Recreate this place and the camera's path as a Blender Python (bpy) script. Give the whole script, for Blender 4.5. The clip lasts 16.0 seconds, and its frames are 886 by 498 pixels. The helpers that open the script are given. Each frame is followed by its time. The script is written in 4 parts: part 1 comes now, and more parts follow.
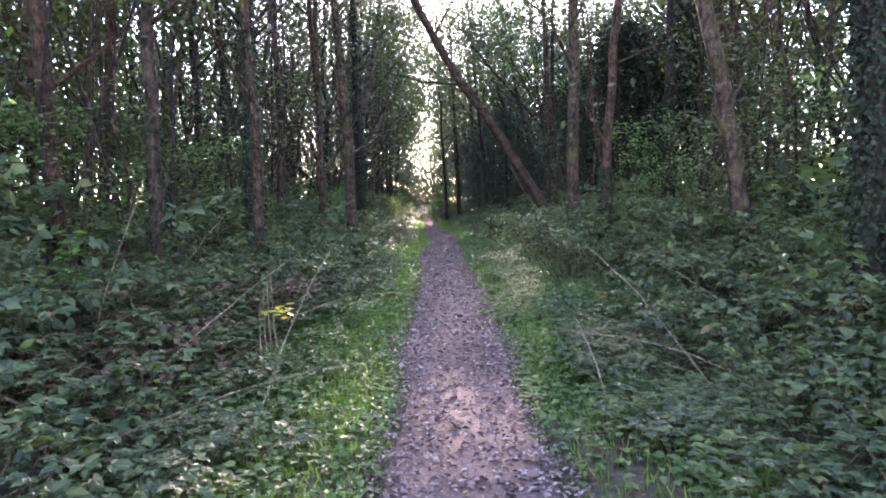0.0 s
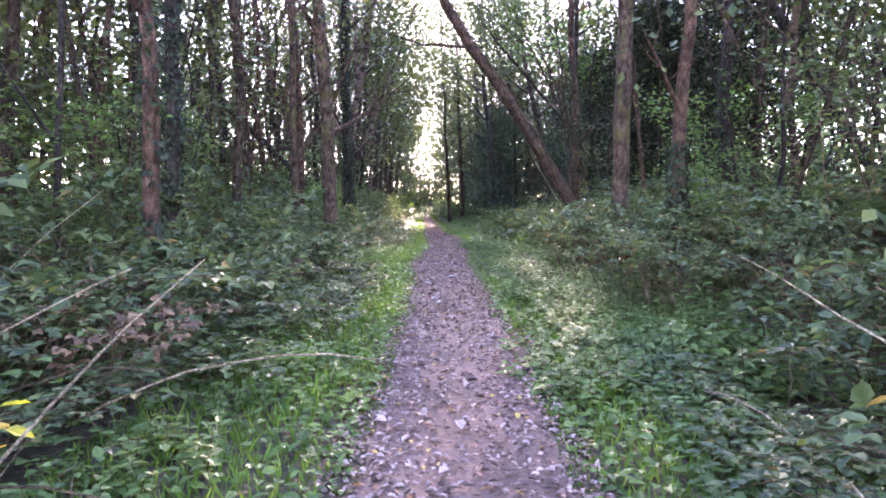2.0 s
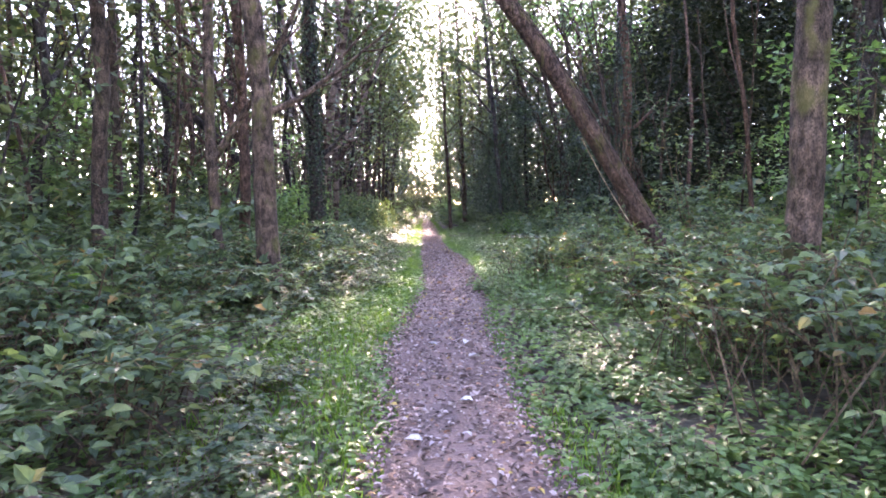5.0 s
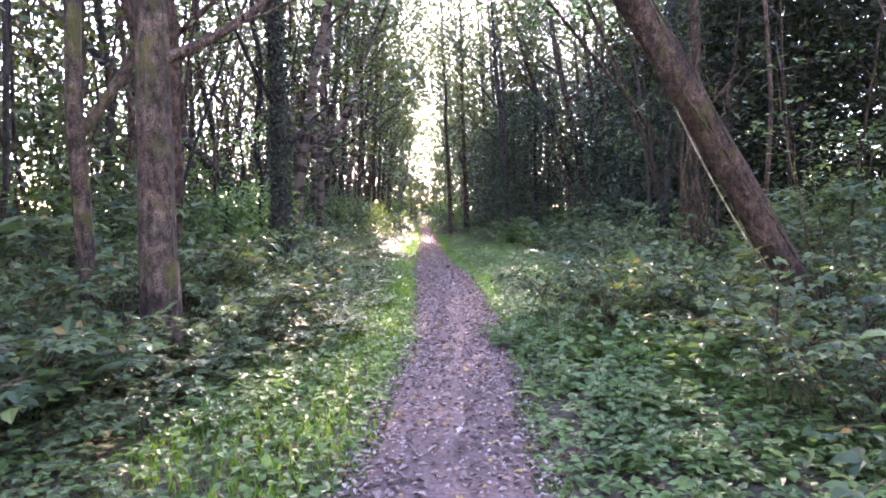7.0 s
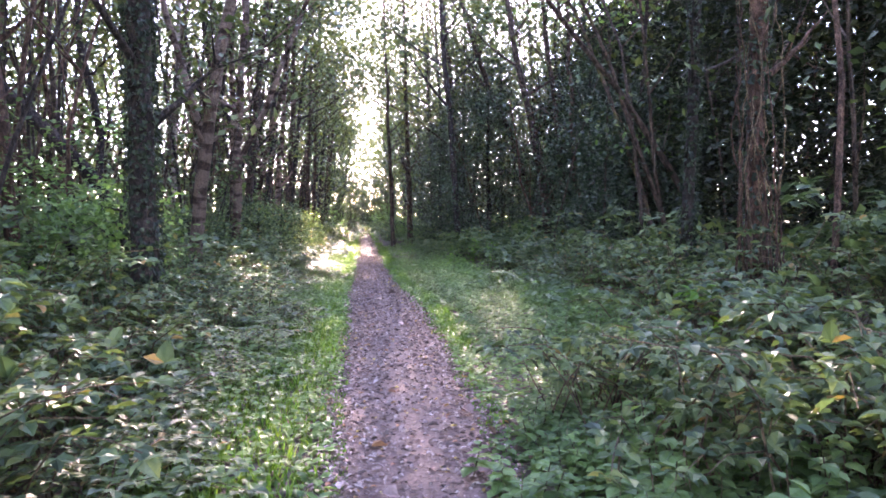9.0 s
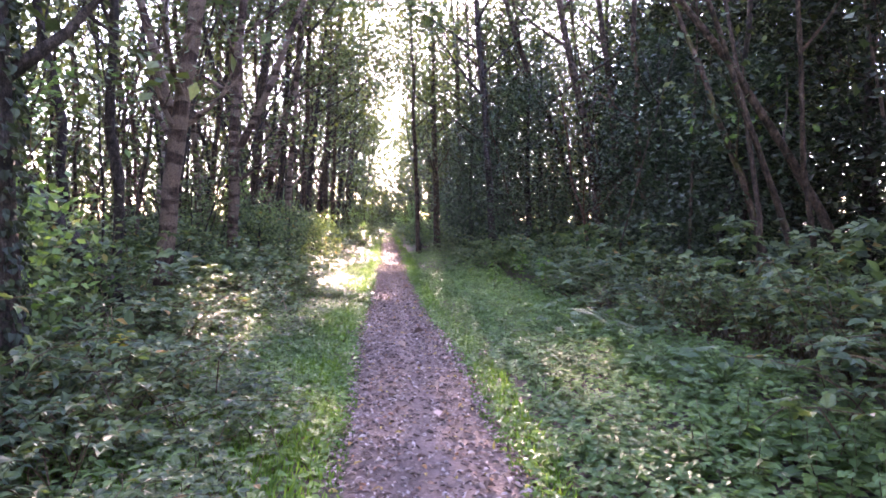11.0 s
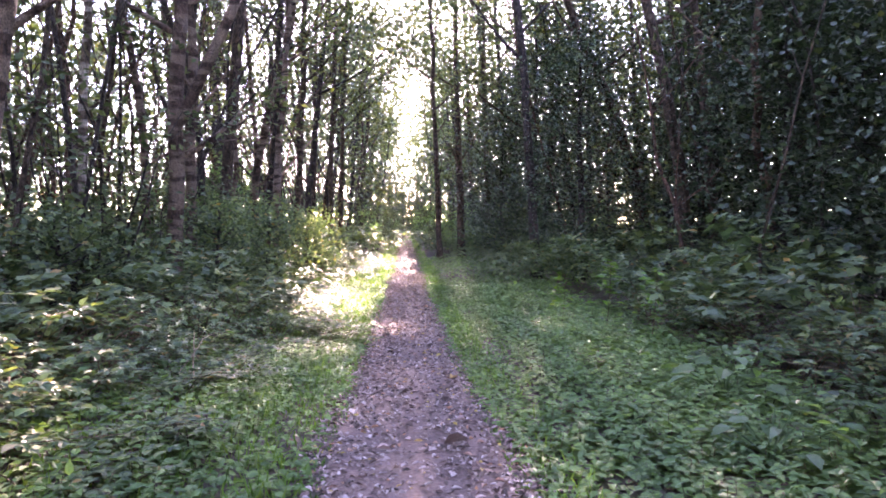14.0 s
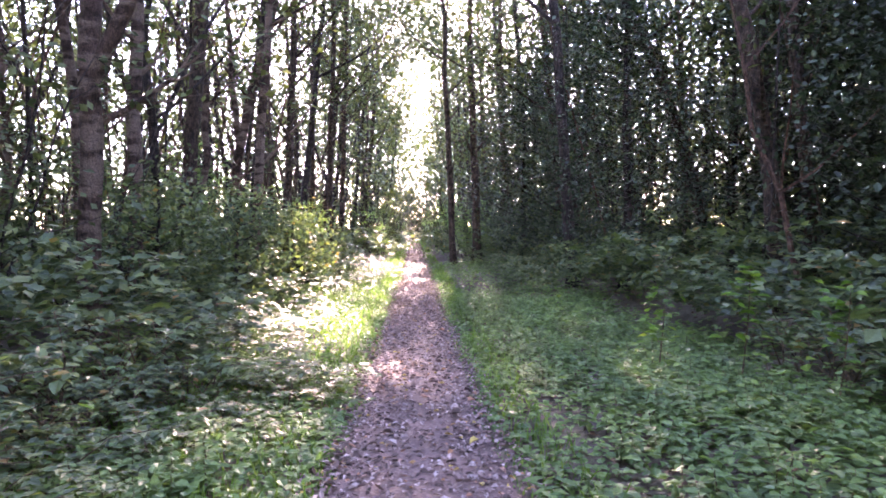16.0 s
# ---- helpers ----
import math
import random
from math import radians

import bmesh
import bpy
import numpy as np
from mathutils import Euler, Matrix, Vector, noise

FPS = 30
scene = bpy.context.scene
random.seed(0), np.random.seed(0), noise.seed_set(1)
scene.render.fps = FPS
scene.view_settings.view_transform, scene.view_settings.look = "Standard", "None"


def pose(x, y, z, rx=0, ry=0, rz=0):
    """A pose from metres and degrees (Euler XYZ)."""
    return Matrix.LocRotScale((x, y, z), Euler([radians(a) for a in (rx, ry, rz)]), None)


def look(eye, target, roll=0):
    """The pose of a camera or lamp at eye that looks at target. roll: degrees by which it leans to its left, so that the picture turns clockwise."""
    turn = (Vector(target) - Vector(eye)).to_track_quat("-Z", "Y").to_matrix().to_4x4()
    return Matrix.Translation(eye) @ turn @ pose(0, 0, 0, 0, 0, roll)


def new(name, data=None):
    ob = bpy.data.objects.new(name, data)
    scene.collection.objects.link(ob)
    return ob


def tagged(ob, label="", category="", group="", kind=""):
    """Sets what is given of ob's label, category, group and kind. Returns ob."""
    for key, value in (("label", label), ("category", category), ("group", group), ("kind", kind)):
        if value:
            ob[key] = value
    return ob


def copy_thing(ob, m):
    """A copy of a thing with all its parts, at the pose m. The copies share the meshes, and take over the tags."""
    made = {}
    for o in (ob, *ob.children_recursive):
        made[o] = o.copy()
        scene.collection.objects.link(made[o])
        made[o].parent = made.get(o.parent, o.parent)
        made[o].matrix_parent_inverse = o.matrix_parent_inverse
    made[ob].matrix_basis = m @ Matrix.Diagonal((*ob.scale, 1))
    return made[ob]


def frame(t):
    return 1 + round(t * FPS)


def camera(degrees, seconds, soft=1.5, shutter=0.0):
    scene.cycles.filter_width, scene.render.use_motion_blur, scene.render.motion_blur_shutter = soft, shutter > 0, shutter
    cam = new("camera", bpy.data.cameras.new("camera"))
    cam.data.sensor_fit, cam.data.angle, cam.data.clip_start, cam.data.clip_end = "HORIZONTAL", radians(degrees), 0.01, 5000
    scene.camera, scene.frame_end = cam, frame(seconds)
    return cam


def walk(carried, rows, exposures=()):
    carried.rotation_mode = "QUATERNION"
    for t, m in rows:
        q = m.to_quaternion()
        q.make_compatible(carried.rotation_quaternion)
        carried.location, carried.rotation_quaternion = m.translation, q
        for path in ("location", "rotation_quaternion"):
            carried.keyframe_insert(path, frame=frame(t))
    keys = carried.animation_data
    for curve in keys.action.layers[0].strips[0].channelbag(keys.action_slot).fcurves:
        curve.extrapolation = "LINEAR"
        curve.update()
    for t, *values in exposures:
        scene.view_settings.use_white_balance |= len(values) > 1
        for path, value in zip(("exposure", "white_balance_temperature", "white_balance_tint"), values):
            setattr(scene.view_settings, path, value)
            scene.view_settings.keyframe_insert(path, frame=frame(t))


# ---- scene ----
cam = camera(67.0, 16.0, soft=1.8)
PATH = [
    (0, (-0.034, -0.131, 1.38), (-0.021, 1.864, 1.239), -1.4),
    (0.5, (-0.009, 0.78, 1.299), (0.004, 2.775, 1.163), -1.0),
    (1, (-0.034, 1.623, 1.25), (-0.024, 3.618, 1.116), -0.8),
    (1.5, (-0.018, 2.49, 1.177), (-0.009, 4.485, 1.046), -0.6),
    (2, (0.003, 3.377, 1.154), (0.011, 5.373, 1.024), -0.4),
    (2.5, (0.052, 4.284, 1.187), (0.059, 6.28, 1.057), -0.4),
    (3, (0.011, 5.189, 1.204), (0.017, 7.185, 1.075), -0.4),
    (3.5, (0.011, 6.044, 1.258), (0.017, 8.04, 1.131), -0.4),
    (4, (-0.009, 6.901, 1.316), (-0.003, 8.897, 1.188), -0.8),
    (4.2, (-0.007, 7.236, 1.346), (0.0, 9.232, 1.217), -1.0),
    (6.3, (0.008, 10.604, 1.51), (0.016, 12.599, 1.383), -0.4),
    (6.5, (0.027, 10.978, 1.479), (0.035, 12.974, 1.356), -0.3),
    (7, (-0.014, 11.875, 1.493), (-0.002, 13.872, 1.373), -0.2),
    (7.5, (-0.014, 12.733, 1.482), (0.039, 14.729, 1.371), -0.0),
    (8, (-0.034, 13.59, 1.512), (0.097, 15.583, 1.415), 0.3),
    (8.5, (-0.029, 14.437, 1.49), (0.147, 16.427, 1.397), 0.2),
    (9, (-0.014, 15.337, 1.489), (0.173, 17.326, 1.396), 0.1),
    (9.2, (-0.028, 15.687, 1.526), (0.162, 17.676, 1.432), 0.1),
    (11.3, (-0.009, 19.228, 1.646), (0.096, 21.223, 1.554), 0.5),
    (11.5, (-0.009, 19.545, 1.63), (0.091, 21.54, 1.539), 0.5),
    (12, (-0.024, 20.397, 1.647), (0.066, 22.393, 1.556), 0.4),
    (12.5, (-0.003, 21.289, 1.562), (0.076, 23.285, 1.472), 0.2),
    (13, (0.006, 22.164, 1.53), (0.08, 24.161, 1.443), 0.1),
    (13.5, (-0.015, 22.975, 1.499), (0.052, 24.972, 1.414), 0.1),
    (14, (0.0, 23.828, 1.434), (0.06, 25.826, 1.353), 0.1),
    (14.5, (0.016, 24.652, 1.381), (0.067, 26.649, 1.301), 0.0),
    (15, (-0.008, 25.55, 1.339), (0.037, 27.548, 1.264), -0.0),
    (15.5, (-0.043, 26.313, 1.3), (-0.004, 28.311, 1.227), -0.1),
    (16, (-0.081, 27.13, 1.275), (-0.047, 29.128, 1.207), -0.1),
]
EXPOSURES = [(0, 4.05, 6800, 36), (0.5, 4.6, 6900, 42), (1.0, 4.85, 7000, 51), (1.5, 4.8, 7000, 52), (2.0, 4.7, 6900, 43), (2.5, 4.72, 6900, 38), (4, 4.82, 7050, 39), (6.5, 5.0, 7000, 42), (8.5, 4.95, 6950, 41), (12, 4.95, 7150, 47), (16, 5.06, 7050, 47)]
walk(cam, [(t, look(e, g, r)) for t, e, g, r in PATH], EXPOSURES)

# ---- light ----
SUN_ELEVATION, SUN_AZIMUTH = radians(17.5), radians(0.6)
SUN_DIR = Vector((math.sin(SUN_AZIMUTH) * math.cos(SUN_ELEVATION), math.cos(SUN_AZIMUTH) * math.cos(SUN_ELEVATION), math.sin(SUN_ELEVATION)))
world = bpy.data.worlds.new("sky")
scene.world = world
world.use_nodes = True
sky = world.node_tree.nodes.new("ShaderNodeTexSky")
sky.sky_type, sky.sun_disc = "NISHITA", False
sky.sun_elevation, sky.sun_rotation = SUN_ELEVATION, SUN_AZIMUTH
sky.air_density, sky.dust_density, sky.ozone_density = 0.8, 0.2, 1.0
background = world.node_tree.nodes["Background"]
background.inputs["Strength"].default_value = 0.15
world.node_tree.links.new(sky.outputs["Color"], background.inputs["Color"])
sun = new("sun", bpy.data.lights.new("sun", "SUN"))
sun.data.energy, sun.data.angle, sun.data.color = 3.0, radians(0.53), (1.0, 0.9, 0.74)
sun.matrix_world = look((0, 0, 60), Vector((0, 0, 60)) - SUN_DIR)


# ---- materials ----
def shader(name):
    m = bpy.data.materials.new(name)
    m.use_nodes = True
    return m, m.node_tree.nodes, m.node_tree.links, m.node_tree.nodes["Principled BSDF"]


def ramp(nodes, stops):
    r = nodes.new("ShaderNodeValToRGB")
    while len(r.color_ramp.elements) < len(stops):
        r.color_ramp.elements.new(0.5)
    for e, (p, c) in zip(r.color_ramp.elements, stops):
        e.position, e.color = p, (*c, 1)
    return r


def noise_node(nodes, links, scale, detail=4.0, stretch=(1, 1, 1), world_space=True):
    geo, mp, n = nodes.new("ShaderNodeNewGeometry"), nodes.new("ShaderNodeMapping"), nodes.new("ShaderNodeTexNoise")
    if world_space:
        links.new(geo.outputs["Position"], mp.inputs["Vector"])
    else:
        tc = nodes.new("ShaderNodeTexCoord")
        links.new(tc.outputs["Object"], mp.inputs["Vector"])
    mp.inputs["Scale"].default_value = stretch
    n.inputs["Scale"].default_value, n.inputs["Detail"].default_value = scale, detail
    links.new(mp.outputs["Vector"], n.inputs["Vector"])
    return n


def mixed(nodes, links, kind, factor, a, b):
    m = nodes.new("ShaderNodeMix")
    m.data_type, m.blend_type = "RGBA", kind
    for socket, value in ((m.inputs[0], factor), (m.inputs[6], a), (m.inputs[7], b)):
        if isinstance(value, bpy.types.NodeSocket):
            links.new(value, socket)
        elif isinstance(value, (int, float)):
            socket.default_value = value
        else:
            socket.default_value = (*value, 1)
    return m.outputs[2]


def leaf_material(name, stops, glow, through_light=0.4, rough=0.42, gloss=0.5):
    """Leaves: colour by leaf and by patch of the wood, a waxy face, light passing through."""
    m, nodes, links, bsdf = shader(name)
    geo = nodes.new("ShaderNodeNewGeometry")
    r = ramp(nodes, stops)
    links.new(geo.outputs["Random Per Island"], r.inputs["Fac"])
    patch = noise_node(nodes, links, 1.3, 3.0)
    tone = ramp(nodes, [(0.3, (0.72, 0.78, 0.80)), (0.7, (1.2, 1.15, 0.95))])
    links.new(patch.outputs["Fac"], tone.inputs["Fac"])
    col = mixed(nodes, links, "MULTIPLY", 1.0, r.outputs["Color"], tone.outputs["Color"])
    fine = noise_node(nodes, links, 55.0, 2.0)
    vein = ramp(nodes, [(0.35, (0.86, 0.86, 0.86)), (0.7, (1.08, 1.08, 1.08))])
    links.new(fine.outputs["Fac"], vein.inputs["Fac"])
    col = mixed(nodes, links, "MULTIPLY", 1.0, col, vein.outputs["Color"])
    links.new(col, bsdf.inputs["Base Color"])
    bsdf.inputs["Roughness"].default_value = rough
    bsdf.inputs["Specular IOR Level"].default_value = gloss
    lit = nodes.new("ShaderNodeBsdfTranslucent")
    links.new(mixed(nodes, links, "MULTIPLY", 1.0, col, glow), lit.inputs["Color"])
    mix, out = nodes.new("ShaderNodeMixShader"), nodes["Material Output"]
    mix.inputs[0].default_value = through_light
    links.new(bsdf.outputs[0], mix.inputs[1])
    links.new(lit.outputs[0], mix.inputs[2])
    links.new(mix.outputs[0], out.inputs["Surface"])
    return m


def bark_material(name, dark, light, moss=0.0, plates=20.0, moss_colour=(0.075, 0.072, 0.020), blotch=0.35, banded=None):
    m, nodes, links, bsdf = shader(name)
    furrow = noise_node(nodes, links, plates, 10.0, (1, 1, 0.5))
    grain = noise_node(nodes, links, 90.0, 5.0, (1, 1, 0.6))
    r = ramp(nodes, [(0.36, dark), (0.66, light)])
    links.new(furrow.outputs["Fac"], r.inputs["Fac"])
    g = ramp(nodes, [(0.35, (0.45, 0.45, 0.45)), (0.65, (1.45, 1.42, 1.38))])
    links.new(grain.outputs["Fac"], g.inputs["Fac"])
    col = mixed(nodes, links, "MULTIPLY", 1.0, r.outputs["Color"], g.outputs["Color"])
    # lichen blotches and darker bands around the stem
    bands = noise_node(nodes, links, 3.2, 5.0, (0.5, 0.5, 1.7))
    bl = ramp(nodes, [(0.36, (0.6, 0.6, 0.6)), (0.56, (1.0, 1.0, 1.0)), (0.70, (1.0 + blotch, 1.0 + blotch, 1.0 + blotch))])
    links.new(bands.outputs["Fac"], bl.inputs["Fac"])
    col = mixed(nodes, links, "MULTIPLY", 1.0, col, bl.outputs["Color"])
    if banded:
        # dark moss collars alternating with pale lichened skin
        collars = noise_node(nodes, links, 2.6, 7.0, (0.55, 0.55, 1.9))
        k = ramp(nodes, [(0.46, (0, 0, 0)), (0.54, (0.75, 0.75, 0.75))])
        links.new(collars.outputs["Fac"], k.inputs["Fac"])
        col = mixed(nodes, links, "MIX", k.outputs["Color"], col, mixed(nodes, links, "MULTIPLY", 1.0, banded, g.outputs["Color"]))
    if moss:
        patch = noise_node(nodes, links, 5.5, 10.0, (1, 1, 0.6))
        k = ramp(nodes, [(0.70 - 0.24 * moss, (0, 0, 0)), (0.80 - 0.22 * moss, (0.7, 0.7, 0.7))])
        links.new(patch.outputs["Fac"], k.inputs["Fac"])
        col = mixed(nodes, links, "MIX", k.outputs["Color"], col, moss_colour)
    links.new(col, bsdf.inputs["Base Color"])
    bsdf.inputs["Roughness"].default_value, bsdf.inputs["Specular IOR Level"].default_value = 0.9, 0.2
    bump = nodes.new("ShaderNodeBump")
    bump.inputs["Strength"].default_value, bump.inputs["Distance"].default_value = 1.0, 0.05
    links.new(furrow.outputs["Fac"], bump.inputs["Height"])
    links.new(bump.outputs["Normal"], bsdf.inputs["Normal"])
    return m


def soil_material(name, stops, scale, bump_depth=0.02, rough=0.95):
    m, nodes, links, bsdf = shader(name)
    a, b = noise_node(nodes, links, scale, 6.0), noise_node(nodes, links, scale * 0.05, 3.0)
    r = ramp(nodes, stops)
    links.new(a.outputs["Fac"], r.inputs["Fac"])
    t = ramp(nodes, [(0.35, (0.75, 0.75, 0.75)), (0.68, (1.2, 1.18, 1.15))])
    links.new(b.outputs["Fac"], t.inputs["Fac"])
    links.new(mixed(nodes, links, "MULTIPLY", 1.0, r.outputs["Color"], t.outputs["Color"]), bsdf.inputs["Base Color"])
    bsdf.inputs["Roughness"].default_value = rough
    bump = nodes.new("ShaderNodeBump")
    bump.inputs["Strength"].default_value, bump.inputs["Distance"].default_value = 0.8, bump_depth
    links.new(a.outputs["Fac"], bump.inputs["Height"])
    links.new(bump.outputs["Normal"], bsdf.inputs["Normal"])
    return m


def litter_material(name, stops, rough=0.7):
    m, nodes, links, bsdf = shader(name)
    geo, info = nodes.new("ShaderNodeNewGeometry"), nodes.new("ShaderNodeObjectInfo")
    add = nodes.new("ShaderNodeMath")
    add.operation = "ADD"
    links.new(geo.outputs["Random Per Island"], add.inputs[0])
    links.new(info.outputs["Random"], add.inputs[1])
    wrap = nodes.new("ShaderNodeMath")
    wrap.operation = "FRACT"
    links.new(add.outputs[0], wrap.inputs[0])
    r = ramp(nodes, stops)
    links.new(wrap.outputs[0], r.inputs["Fac"])
    fine = noise_node(nodes, links, 70.0, 3.0)
    t = ramp(nodes, [(0.3, (0.7, 0.7, 0.7)), (0.7, (1.15, 1.15, 1.15))])
    links.new(fine.outputs["Fac"], t.inputs["Fac"])
    links.new(mixed(nodes, links, "MULTIPLY", 1.0, r.outputs["Color"], t.outputs["Color"]), bsdf.inputs["Base Color"])
    bsdf.inputs["Roughness"].default_value = rough
    return m


BRAMBLE = leaf_material("bramble_leaf", [(0.0, (0.034, 0.061, 0.034)), (0.45, (0.074, 0.114, 0.053)), (0.8, (0.120, 0.165, 0.071)), (0.97, (0.15, 0.18, 0.07)), (1.0, (0.25, 0.14, 0.05))], (1.5, 1.6, 0.9), 0.30, 0.55, 0.36)
NETTLE = leaf_material("nettle_leaf", [(0.0, (0.062, 0.115, 0.045)), (0.5, (0.108, 0.185, 0.068)), (1.0, (0.158, 0.24, 0.088))], (1.5, 1.7, 0.85), 0.36, 0.56, 0.34)
GRASS = leaf_material("grass_blade", [(0.0, (0.05, 0.12, 0.028)), (0.6, (0.09, 0.20, 0.040)), (1.0, (0.16, 0.25, 0.060))], (1.6, 1.6, 0.7), 0.45, 0.5, 0.3)
CROWN = leaf_material("crown_leaf", [(0.0, (0.035, 0.055, 0.022)), (0.6, (0.065, 0.092, 0.034)), (1.0, (0.11, 0.13, 0.04))], (1.35, 1.45, 0.9), 0.16, 0.55, 0.3)
CROWN_WARM = leaf_material("sunny_crown_leaf", [(0.0, (0.055, 0.075, 0.026)), (0.6, (0.095, 0.115, 0.038)), (1.0, (0.14, 0.145, 0.05))], (1.4, 1.45, 0.85), 0.22, 0.55, 0.3)
EVERGREEN = leaf_material("evergreen_leaf", [(0.0, (0.016, 0.030, 0.018)), (0.6, (0.032, 0.056, 0.032)), (1.0, (0.06, 0.09, 0.05))], (1.6, 1.8, 0.8), 0.16, 0.46, 0.36)
YEW = leaf_material("yew_needle", [(0.0, (0.012, 0.018, 0.011)), (0.7, (0.022, 0.030, 0.017)), (1.0, (0.036, 0.042, 0.022))], (1.5, 1.6, 0.8), 0.1, 0.7, 0.2)
IVY = leaf_material("ivy_leaf", [(0.0, (0.012, 0.019, 0.011)), (0.6, (0.020, 0.034, 0.018)), (1.0, (0.045, 0.065, 0.03))], (1.6, 1.8, 0.8), 0.12, 0.5, 0.3)
FERN = leaf_material("fern_frond", [(0.0, (0.05, 0.09, 0.045)), (1.0, (0.09, 0.15, 0.065))], (1.6, 1.7, 0.8), 0.4, 0.5, 0.4)
YELLOW = leaf_material("yellowing_leaf", [(0.0, (0.35, 0.36, 0.04)), (0.6, (0.5, 0.48, 0.06)), (1.0, (0.5, 0.3, 0.06))], (1.4, 1.4, 0.8), 0.45)
BARK = bark_material("brown_bark", (0.026, 0.018, 0.013), (0.10, 0.068, 0.050), 0.3)
BARK_MOSS = bark_material("mossy_bark", (0.034, 0.023, 0.017), (0.135, 0.090, 0.068), 0.72, 18.0)
BARK_LEANING = bark_material("reddish_mossy_bark", (0.032, 0.019, 0.014), (0.105, 0.064, 0.048), 0.55, 26.0, (0.062, 0.058, 0.012), 0.2)
BARK_DARK = bark_material("dark_bark", (0.020, 0.016, 0.014), (0.062, 0.048, 0.042), 0.25)
BARK_RED = bark_material("reddish_bark", (0.040, 0.023, 0.016), (0.13, 0.075, 0.054), 0.25)
BARK_PALE = bark_material("pale_birch_bark", (0.032, 0.022, 0.015), (0.135, 0.098, 0.070), 0.2, 14.0, blotch=0.6, banded=(0.27, 0.23, 0.195))
BARK_BANDED = bark_material("banded_mossy_bark", (0.030, 0.018, 0.013), (0.085, 0.052, 0.038), 0.2, 20.0, banded=(0.150, 0.108, 0.082))
STEM = bark_material("bramble_stem", (0.07, 0.05, 0.03), (0.18, 0.13, 0.075), 0.0, 30.0)
DRY = bark_material("dry_stem", (0.20, 0.145, 0.09), (0.42, 0.33, 0.22), 0.0, 30.0)
PATH_SOIL = soil_material("trodden_path", [(0.30, (0.100, 0.058, 0.049)), (0.55, (0.165, 0.100, 0.088)), (0.75, (0.225, 0.143, 0.128))], 40.0, 0.02)
WOOD_SOIL = soil_material("woodland_soil", [(0.3, (0.035, 0.028, 0.018)), (0.7, (0.10, 0.085, 0.05))], 14.0, 0.05)
LITTER = litter_material("dead_leaf", [(0.0, (0.05, 0.030, 0.024)), (0.3, (0.18, 0.112, 0.094)), (0.6, (0.28, 0.185, 0.168)), (0.9, (0.50, 0.385, 0.36)), (0.97, (0.40, 0.17, 0.09)), (1.0, (0.5, 0.38, 0.1))], 0.8)
BROWN_LITTER = litter_material("brown_leaf", [(0.0, (0.05, 0.028, 0.016)), (0.6, (0.13, 0.072, 0.036)), (1.0, (0.22, 0.13, 0.068))], 0.8)


# ---- the path's course ----
def path_centre(y):
    return np.interp(y, [-10, 6, 9, 12.5, 14.5, 17, 19, 22, 25, 28.5, 32, 36, 39, 45, 60, 125], [0.10, 0.10, 0.12, 0.10, 0.0, 0.12, 0.19, 0.16, 0.08, -0.06, -0.18, -0.28, -0.37, -0.48, -0.90, -2.60])


def path_half(y):
    y = np.asarray(y, float)
    return np.interp(y, [6, 14, 19, 22, 24, 28, 31, 36, 125], [0.48, 0.45, 0.45, 0.50, 0.57, 0.54, 0.50, 0.47, 0.46]) + 0.02 * np.sin(y * 0.9 + 1) + 0.025 * np.sin(y * 2.3)


def rise(y):
    """The gentle swell of the ground along the walk."""
    return np.interp(y, [3, 5, 7, 9, 11, 13.5, 16.5, 19, 21.5, 24.5, 27, 28.5, 30, 33, 37, 60], [-0.10, -0.08, 0.0, 0.055, 0.07, 0.12, 0.19, 0.19, 0.13, 0.10, 0.06, 0.0, -0.05, -0.11, -0.19, -0.22])


def ground_height(x, y):
    x, y = np.asarray(x, float), np.asarray(y, float)
    off = np.clip((np.abs(x - path_centre(y)) - 0.45) / 1.2, 0, 1)
    return rise(y) + off * (0.06 + 0.05 * np.sin(x * 1.3 + y * 0.4) + 0.05 * np.sin(y * 0.9 - x * 0.7)) - 0.012


# ---- geometry helpers ----
class Geo:
    """Vertices and four-sided faces gathered for one mesh."""

    def __init__(self):
        self.v, self.f, self.n = [], [], 0

    def add(self, v, f):
        self.v.append(np.asarray(v, float).reshape(-1, 3))
        self.f.append(np.asarray(f, np.int64).reshape(-1, 4) + self.n)
        self.n += len(self.v[-1])

    def mesh(self, name, material, smooth=False, slots=None):
        me = bpy.data.meshes.new(name)
        v, f = np.concatenate(self.v), np.concatenate(self.f)
        me.vertices.add(len(v))
        me.vertices.foreach_set("co", v.astype(np.float32).ravel())
        me.loops.add(f.size)
        me.loops.foreach_set("vertex_index", f.astype(np.int32).ravel())
        me.polygons.add(len(f))
        me.polygons.foreach_set("loop_start", np.arange(0, f.size, 4, dtype=np.int32))
        me.polygons.foreach_set("use_smooth", np.full(len(f), smooth))
        for m in material if isinstance(material, list) else [material]:
            me.materials.append(m)
        if slots is not None:
            me.polygons.foreach_set("material_index", np.asarray(slots, np.int32))
        me.update(calc_edges=True)
        return me


def part(name, geo, material, parent, label="", smooth=False):
    ob = new(name, geo.mesh(name, material, smooth) if isinstance(geo, Geo) else geo)
    ob.parent = parent
    return tagged(ob, label)


def thing(name, place, label, category, group="", turn=0.0, size=1.0):
    e = new(name)
    e.empty_display_size = 0.2
    e.location = (place[0], place[1], place[2] + float(rise(place[1])))
    e.rotation_euler, e.scale = (0, 0, turn), (size,) * 3
    return tagged(e, label, category, group)


